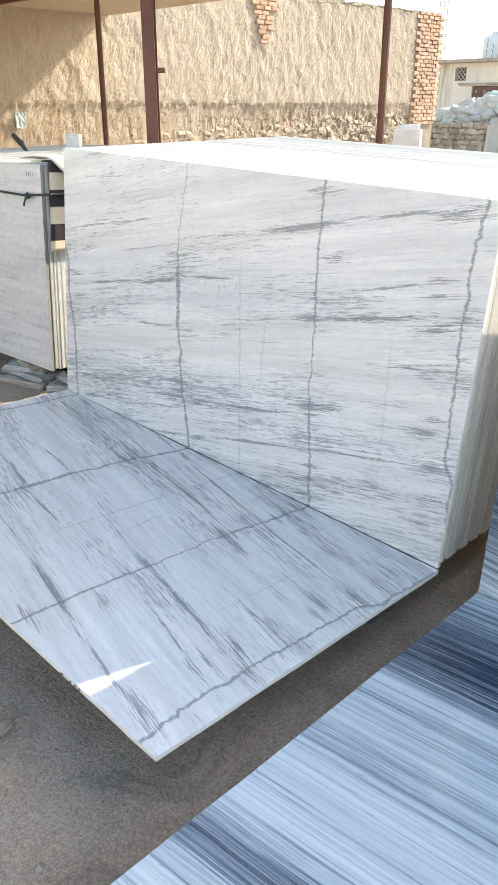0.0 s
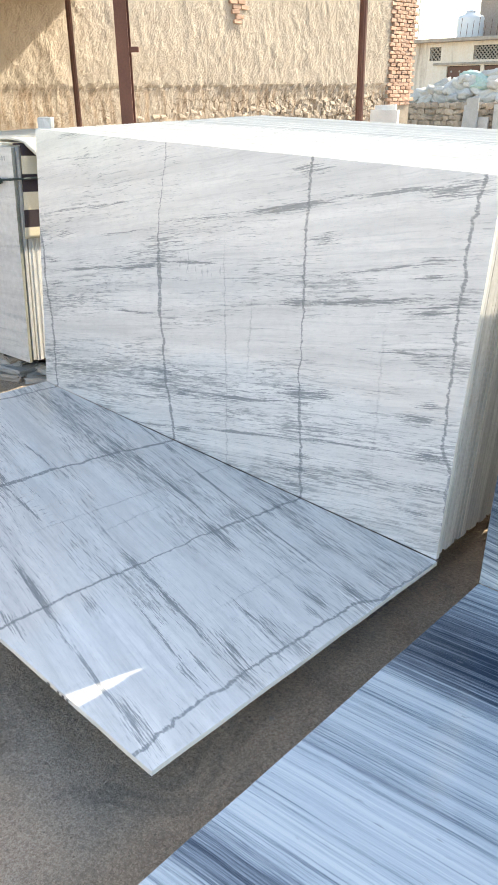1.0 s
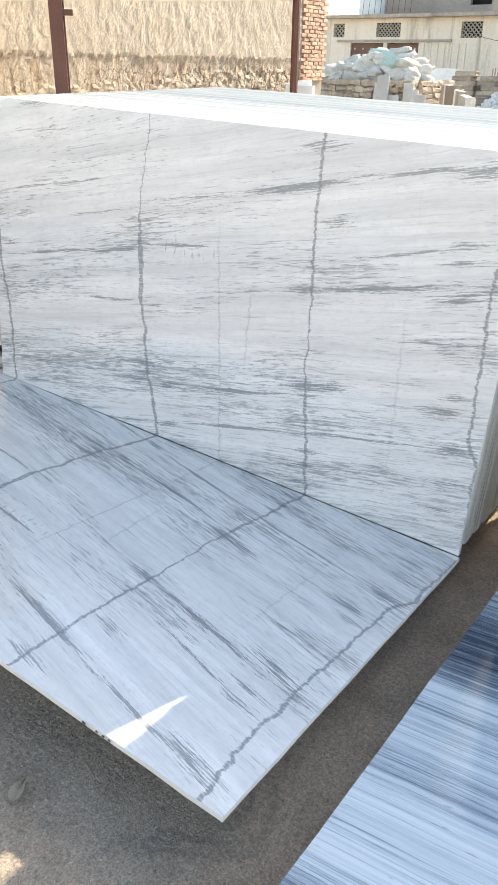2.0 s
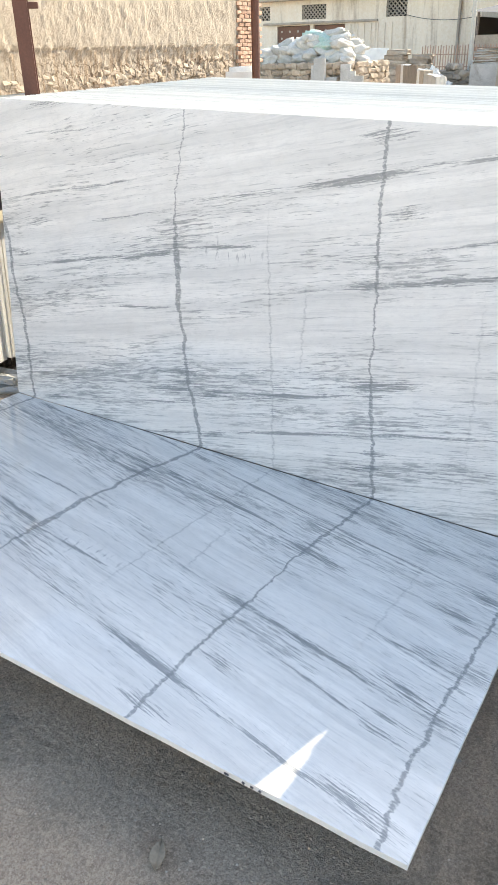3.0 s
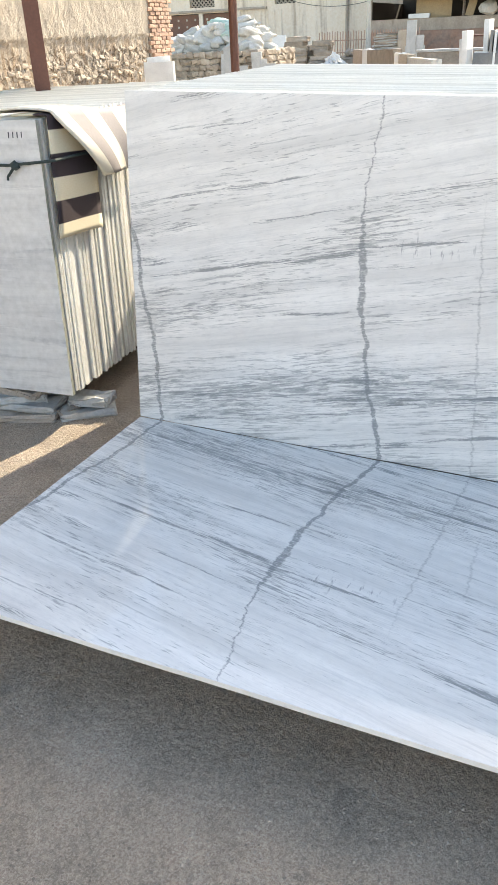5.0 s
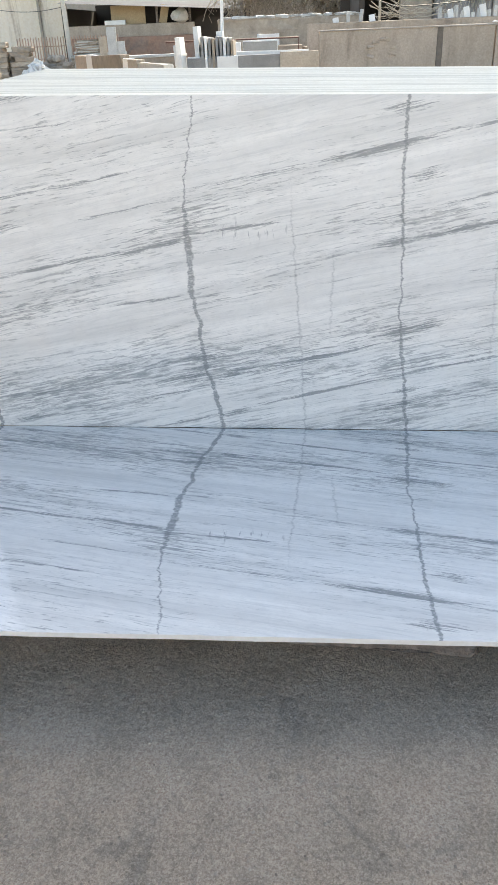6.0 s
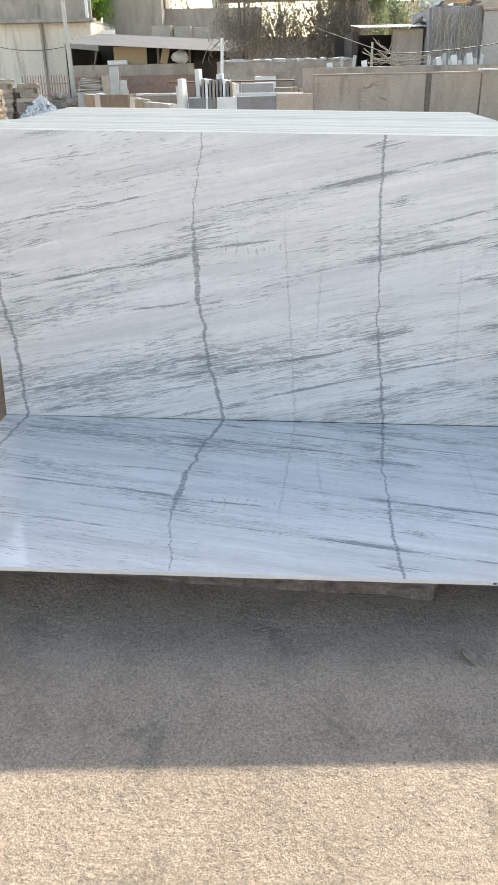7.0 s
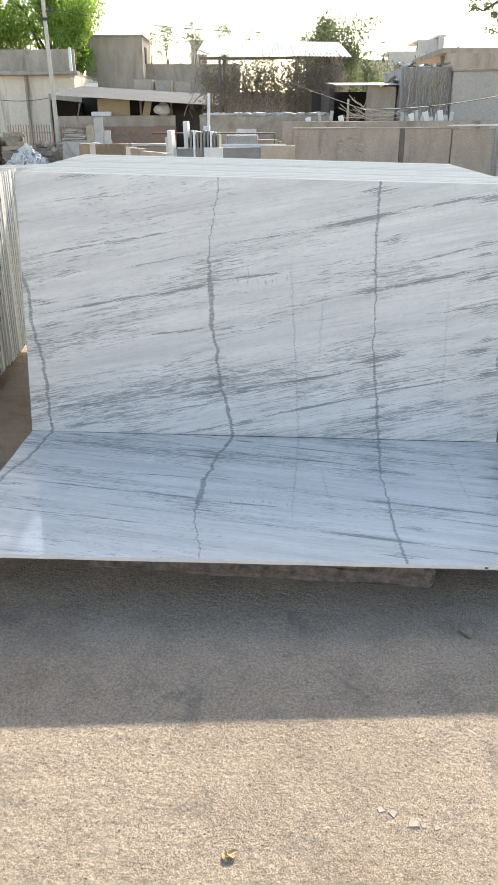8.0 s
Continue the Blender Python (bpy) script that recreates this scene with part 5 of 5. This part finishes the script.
part("roof_beam", box((5.2, 0.08, 0.1), (0.8, 26.3, 3.72), 0.0), WOOD, sh)


def leaves(name, mat, clumps, count, size, parent, seed, droop=0.0):
    """Many small leaf blades scattered round the centres of clumps."""
    rg = random.Random(seed)
    vs, fs = [], []
    for _ in range(count):
        cx, cy, cz, r = clumps[rg.randrange(len(clumps))]
        d = Vector((rg.gauss(0, 1), rg.gauss(0, 1), rg.gauss(0, 0.8)))
        d = d / max(d.length, 0.01) * r * rg.random() ** 0.45
        p = Vector((cx, cy, cz)) + d - Vector((0, 0, droop * rg.random() ** 2))
        e = Euler((rg.uniform(0, 6.3), rg.uniform(0, 6.3), rg.uniform(0, 6.3)))
        s = size * rg.uniform(0.6, 1.3)
        n = len(vs)
        for q in ((-s, 0, 0), (0, -s * 0.4, 0), (s, 0, s * 0.2), (0, s * 0.4, 0)):
            w = Vector(q)
            w.rotate(e)
            vs.append(p + w)
        fs.append((n, n + 1, n + 2, n + 3))
    me = bpy.data.meshes.new(name)
    me.from_pydata(vs, [], fs)
    me.materials.append(mat)
    ob = new(name, me)
    ob.parent = parent
    return ob


def tree(x, y, h, spread, seed, label, mat, count, size, base=0.0, trunk=0.14, clump=0.5, low=0.45):
    rg = random.Random(seed)
    o = holder("tree", pose(x, y, base), label, "tree")
    bm = rod((0, 0, 0), (0.1, 0.05, h * 0.5), trunk, trunk * 0.6)
    cl = []
    for k in range(11):
        a, z0 = rg.uniform(0, math.tau), h * rg.uniform(0.3, 0.55)
        tip = Vector((spread * rg.uniform(0.35, 1.0) * math.cos(a), spread * rg.uniform(0.35, 1.0) * math.sin(a), h * rg.uniform(low + 0.1, 1.0)))
        mid = Vector((0.08, 0.05, z0)).lerp(tip, 0.5) + Vector((0, 0, 0.15 * h * rg.random()))
        rod((0.06, 0.03, z0), mid, trunk * 0.45, trunk * 0.28, 6, bm)
        rod(mid, tip, trunk * 0.28, trunk * 0.08, 5, bm)
        for q in range(3):
            c = mid.lerp(tip, 0.4 + 0.3 * q)
            cl.append((c.x + rg.uniform(-0.3, 0.3) * spread, c.y + rg.uniform(-0.3, 0.3) * spread, c.z + rg.uniform(-0.1, 0.15) * h, clump * rg.uniform(0.6, 1.2)))
    part("trunk", bm, BARK, o)
    leaves("crown", mat, cl, count, size, o, seed + 1, clump * 0.8)
    return o


tree(-11.0, 42.5, 9.6, 2.7, 31, "leafy bright green tree behind the workshop", LEAF, 19000, 0.11, 0.0, 0.2, 1.0)
tree(-9.3, 40.5, 7.6, 0.9, 32, "drooping bright green tree behind the workshop", LEAF, 11000, 0.09, 0.0, 0.15, 0.65, 0.3)
tree(-13.6, 43.0, 9.2, 2.0, 33, "leafy green tree behind the workshop", LEAF, 5000, 0.11, 0.0, 0.16, 0.9)
tree(3.55, 36.0, 5.4, 1.5, 34, "dusty green tree behind the shelter", LEAF_D, 13000, 0.075, 0.0, 0.12, 0.75, 0.7)
tree(4.7, 37.0, 4.3, 1.1, 35, "dusty green tree behind the shelter", LEAF_D, 2200, 0.09, 0.0, 0.10, 0.55)
for k, (x, y, h) in enumerate(((-5.0, 47, 7.2), (-3.6, 48, 7.6), (-1.6, 46, 7.9), (0.2, 45, 6.6), (-6.2, 49, 7.4))):
    tree(x, y, h, 1.0, 36 + k, "thin sparse tree on the skyline", LEAF_D, 2600, 0.05, 0.0, 0.05, 0.38, 0.6)
bt = holder("tree", pose(6.3, 14.2, 0), "bare dry tree with few leaves", "tree")
bm = rod((0, 0, 0), (-0.1, 0, 3.2), 0.09, 0.06)
for a, b, c in (((-0.1, 0, 3.1), (-1.15, 0, 3.95), (-1.62, 0.1, 4.02)), ((-0.1, 0, 2.9), (-0.9, 0, 3.25), (-1.38, -0.1, 3.42)), ((-1.15, 0, 3.95), (-1.5, 0, 3.75), (-1.72, 0, 3.85)), ((-0.1, 0, 3.2), (0.6, 0.2, 4.0), (1.1, 0.2, 4.4)), ((-0.9, 0, 3.25), (-1.15, 0, 3.5), (-1.25, 0, 3.75))):
    rod(a, b, 0.035, 0.022, 6, bm)
    rod(b, c, 0.022, 0.008, 5, bm)
part("trunk", bm, BARK, bt)
leaves("crown", LEAF_D, [(-1.62, 0.1, 4.0, 0.16), (-1.4, 0, 3.85, 0.14), (-1.3, 0, 3.42, 0.17), (-1.7, 0, 3.82, 0.12), (-1.25, 0, 3.7, 0.1), (0.9, 0.2, 4.3, 0.3)], 700, 0.035, bt, 45)
for k, (x, y, s) in enumerate(((12, 70, 2.2), (15, 78, 2.6), (18, 74, 2.0), (20, 80, 2.4), (9, 66, 1.8), (6, 72, 2.0))):
    tree(x, y, 6.2 + 0.5 * (k % 3), s, 50 + k, "hazy tree in the distance", LEAF_D, 900, 0.22, 0.0, 0.12, 1.0, 0.3)

# dry climbers under the shelter
cl = holder("dry_climber", pose(0, 0, 0), "tangled dry brown climber hanging from the shelter", "climber")
rg = random.Random(77)
clumps = []
for k in range(295):
    x, y = (rg.uniform(-1.7, 3.1) if k % 3 else rg.uniform(1.5, 3.2)), rg.uniform(25.6, 27.2)
    z = rg.uniform(2.9, 3.75)
    pts = [Vector((x, y, z))]
    low = rg.uniform(0.8, 2.2) + (0.75 if x > 1.6 else 0.0)
    for q in range(6):
        pts.append(pts[-1] + Vector((rg.uniform(-0.22, 0.22), rg.uniform(-0.08, 0.08), -low / 6)))
    part("stem", tube(pts, rg.uniform(0.006, 0.016), 4), TWIG, cl)
    clumps += [(p.x, p.y, p.z, 0.22) for p in pts[: (6 if x > 1.5 else 4)]]
leaves("foliage", LEAF_B, clumps, 24000, 0.045, cl, 78, 0.35)
vine = holder("dry_climber", pose(0, 0, 0), "thin dry vines hanging down a grey stone wall", "climber")
for k in range(75):
    x, z = 4.1 + 1.3 * rg.random() ** 0.8, rg.uniform(2.6, 3.05)
    pts = [Vector((x, 19.04, z))]
    for q in range(5):
        pts.append(pts[-1] + Vector((rg.uniform(-0.07, 0.07), rg.uniform(-0.02, 0.01), -rg.uniform(0.10, 0.24))))
    part("stem", tube(pts, rg.uniform(0.005, 0.011), 4), PALETWIG if k % 3 else TWIG, vine)
tg = holder("branch_tangle", pose(0, 0, 0), "tangle of bleached dry branches over the wall", "branches")
for k in range(16):
    a = Vector((2.35 + rg.uniform(-0.1, 0.3), 17.6 + rg.uniform(-0.2, 0.2), 1.75 + rg.uniform(0, 0.55)))
    b = Vector((rg.uniform(2.9, 4.3), 17.7, 1.8 + rg.uniform(0, 0.4)))
    p = sag(a, b, rg.uniform(0.1, 0.3), 9)
    part("branch", tube([q + Vector((rg.uniform(-0.04, 0.04), 0, rg.uniform(-0.04, 0.04))) for q in p], rg.uniform(0.004, 0.011), 4), PALETWIG, tg)
part("stump", rod((2.5, 17.6, 0), (2.5, 17.6, 2.2), 0.05, 0.03, 6), PALETWIG, tg)

# far skyline
for k, (x0, x1, y, h, mat) in enumerate(((14.9, 23.5, 90, 8.4, CONC_L), (18.2, 20.8, 91, 9.6, CONC_L), (20.3, 20.9, 90.6, 10.0, LIME), (9.5, 15.5, 95, 7.9, LIME), (7.7, 11.5, 30, 4.1, CONC), (24.0, 34.0, 85, 7.5, LIME), (-4.6, -3.4, 60, 7.0, LIME))):
    o = holder("far_house", pose((x0 + x1) / 2, y, 0), "hazy pale flat-roofed house on the skyline", "building", "skyline houses")
    w = x1 - x0
    wins = [(-w / 2 + 0.9 + 1.6 * i, -w / 2 + 1.7 + 1.6 * i, h - 1.9, h - 0.9) for i in range(int(w / 1.7))] if w > 5 else []
    # houses beyond 50 m take the colour with haze painted in
    part("wall", cut_wall(-w / 2, w / 2, h, wins, 0.4), HAZE if y > 50 else mat, o)
    part("roof", box((w + 0.3, 6.0, 0.2), (0, 3.0, h + 0.1)), HAZE if y > 50 else mat, o)
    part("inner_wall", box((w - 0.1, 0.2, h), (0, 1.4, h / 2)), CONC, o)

# poles and cables
pl = holder("utility_pole", pose(-7.22, 27.1, 0, 0, -1.0, 0), "slim grey steel utility pole", "pole")
part("pole_shaft", rod((0, 0, 0), (0, 0, 6.6), 0.085, 0.06, 10), STEEL, pl)
part("insulator_arm", box((0.5, 0.05, 0.05), (0, 0, 5.3)), RUST, pl)
part("insulator", rod((0.2, 0, 5.3), (0.2, 0, 5.45), 0.03), BLACK, pl)
part("clamp", rod((0, 0, 5.0), (0, 0, 5.1), 0.1), BLACK, pl)
for k, (a, b, d, r) in enumerate((((-7.2, 27.0, 5.4), (9.0, 20.0, 4.6), 0.75, 0.010), ((-4.8, 27.0, 5.0), (2.74, 16.4, 1.93), 0.0, 0.010), ((2.74, 16.4, 1.93), (8.1, 16.4, 2.72), 0.2, 0.010), ((-14.0, 35.8, 3.2), (-8.4, 35.5, 3.0), 0.5, 0.012))):
    thing("cable", tube(sag(a, b, d), r, 5), BLACK, None, "thin black overhead cable", "cable", "overhead cables")
thing("wire_frame", rod((-1.25, 16.6, 0), (-1.25, 16.6, 1.45), 0.025), RUST, None, "short rusty post in the yard", "post")
thing("yard_rail", tube([(-2.4, 16.6, 1.42), (0.6, 16.6, 1.42), (0.6, 16.6, 0)], 0.02, 5), RUST, None, "thin rusty rail in the yard", "rail")
for k, (x, w, h) in enumerate(((-0.9, 0.3, 1.35), (0.2, 1.0, 1.25), (-0.1, 0.5, 1.5), (0.9, 0.35, 1.2))):
    piece(x, 17.6 + 0.1 * k, w, h, 0.25, GREYST if k % 2 else WHITE, "dusty stone block in the far yard", 5 * k, 0, 0, 800 + k)
rw = holder("rubble_wall", pose(0, 0, 0), "low grey rubble wall across the far yard", "wall", kind="structure")
part("wall_body", box((3.6, 0.3, 1.85), (0.4, 19.6, 0.92), 0.02, 0.03, 16, 6), GREYST, rw)
for k in range(12):
    part("coping_stone", box((0.2 + 0.07 * (k % 3), 0.3, 0.05 + 0.02 * (k % 2)), (0, 0, 0.03), 0.012, 0.016, k, 1), DULL, rw, m=pose(-1.2 + 0.29 * k, 19.6, 1.84, 0, 4 * (k % 3) - 4, 9 * (k % 4) - 12))

# ---- small things on the near ground ----
def chip(name, pts, h, mat, m, label, category, group=""):
    bm = bmesh.new()
    lo, hi = [bm.verts.new((x, y, 0)) for x, y in pts], [bm.verts.new((x * 0.85, y * 0.85, h * (1 + 0.3 * (i % 2)))) for i, (x, y) in enumerate(pts)]
    bm.faces.new(hi)
    bm.faces.new(lo[::-1])
    for i in range(len(pts)):
        j = (i + 1) % len(pts)
        bm.faces.new((lo[i], lo[j], hi[j], hi[i]))
    return thing(name, bm, mat, m, label, category, group)


def fallen_leaf(m, label, mat=DRYLEAF):
    bm = bmesh.new()
    n = 8
    rows = []
    for i in range(n + 1):
        s = i / n
        w = 0.021 * math.sin(math.pi * s ** 0.8) + 0.0006
        rows.append([bm.verts.new((0.09 * (s - 0.5), k * w, 0.004 + abs(k) * 0.012 + 0.006 * math.sin(3 * s))) for k in (-1, 0, 1)])
    for a, b in zip(rows, rows[1:]):
        for k in range(2):
            bm.faces.new((a[k], a[k + 1], b[k + 1], b[k]))
    ob = thing("fallen_leaf", bm, mat, m, label, "leaf", "fallen leaves")
    so = ob.modifiers.new("thickness", "SOLIDIFY")
    so.thickness = 0.001
    return ob


fallen_leaf(pose(0.857, -1.452, 0, 0, 0, 115) @ Matrix.Scale(0.85, 4), "curled grey-brown dry leaf on the ground")
for x, y, z, rx, ry, rz, k in ((0.043, -2.352, 0.0, 14, 0, 30, 0.34), (0.028, -2.362, 0.003, -24, 8, 95, 0.38), (0.034, -2.368, 0.006, 35, -20, 160, 0.3), (0.05, -2.366, 0.002, -30, 15, 60, 0.27)):
    fallen_leaf(pose(x, y, z, rx, ry, rz) @ Matrix.Scale(k, 4), "crumpled tan dry leaf on the ground", TANLEAF)
for k, (x, y, s, rz) in enumerate(((0.515, -2.262, 0.016, 10), (0.468, -2.232, 0.013, 60), (0.439, -2.221, 0.011, 130), (0.545, -2.27, 0.009, 200), (0.575, -2.275, 0.010, 20), (1.32, -1.62, 0.009, 40), (1.36, -0.85, 0.009, 70), (-0.75, -2.42, 0.010, 0))):
    chip("marble_chip", [(-s, -s * 0.7), (s * 0.9, -s), (s, s * 0.4), (-s * 0.2, s)], s * 0.25, CHIP, pose(x, y, 0, 0, 0, rz), "small pale stone chip on the ground", "stone chip", "loose marble chips")


def gravel(count, x0, x1, y0, y1, smin, smax, seed, mat):
    rg = random.Random(seed)
    vs, fs = [], []
    for _ in range(count):
        x, y, s = rg.uniform(x0, x1), rg.uniform(y0, y1), smin + (smax - smin) * rg.random() ** 3.2
        n, a = len(vs), rg.uniform(0, 6)
        for k in range(5):
            q = a + k * math.tau / 5
            f = rg.uniform(0.75, 1.2) * s
            vs.append((x + f * math.cos(q), y + f * math.sin(q), -0.001))
        vs.append((x + rg.uniform(-0.3, 0.3) * s, y + rg.uniform(-0.3, 0.3) * s, s * rg.uniform(0.3, 0.6)))
        fs += [(n + k, n + (k + 1) % 5, n + 5) for k in range(5)]
    me = bpy.data.meshes.new("gravel")
    me.from_pydata(vs, [], fs)
    me.materials.append(mat)
    return tagged(new("gravel", me), "loose fine gravel scattered on the yard ground", "gravel", kind="stuff")


def gravel_mat():
    m, t, b = material("mixed_fine_gravel", 0.9, 0.0, 0.25)
    r = t.nodes.new("ShaderNodeNewGeometry").outputs["Random Per Island"]
    put(t, b.inputs["Base Color"], ramp(t, r, (0.0, (0.26, 0.21, 0.165)), (0.35, (0.38, 0.315, 0.25)), (0.9, (0.46, 0.385, 0.31)), (1.0, (0.49, 0.42, 0.35))))
    return m


gravel(75000, -2.6, 2.6, -3.4, 0.3, 0.0012, 0.0065, 5, gravel_mat())

# ---- the brick end of the plaster wall, brick by brick ----
pier = holder("brick_pier", pose(0, 0, 0), "weathered red brick end of the boundary wall", "brick pier", kind="structure")
part("core", box((0.42, 1.05, 3.72), (-9.64, 15.87, 1.86)), MORTAR, pier)
bmesh_kinds = [mesh_of("brick", box((0.1, 0.215, 0.075), (0, 0, 0), 0.008, 0.006, 900 + i), BRICK) for i in range(5)]
rg = random.Random(9)
for r in range(29):
    for c in range(5 if r % 2 else 4):
        ob = new("brick", bmesh_kinds[rg.randrange(5)])
        ob.parent = pier
        ob.matrix_basis = pose(-9.42 + rg.uniform(-0.012, 0.012), 15.46 + 0.235 * c + (0.0 if r % 2 else 0.115) - 0.03, 1.30 + 0.087 * r, rg.uniform(-2, 2), 0, rg.uniform(-3, 3))
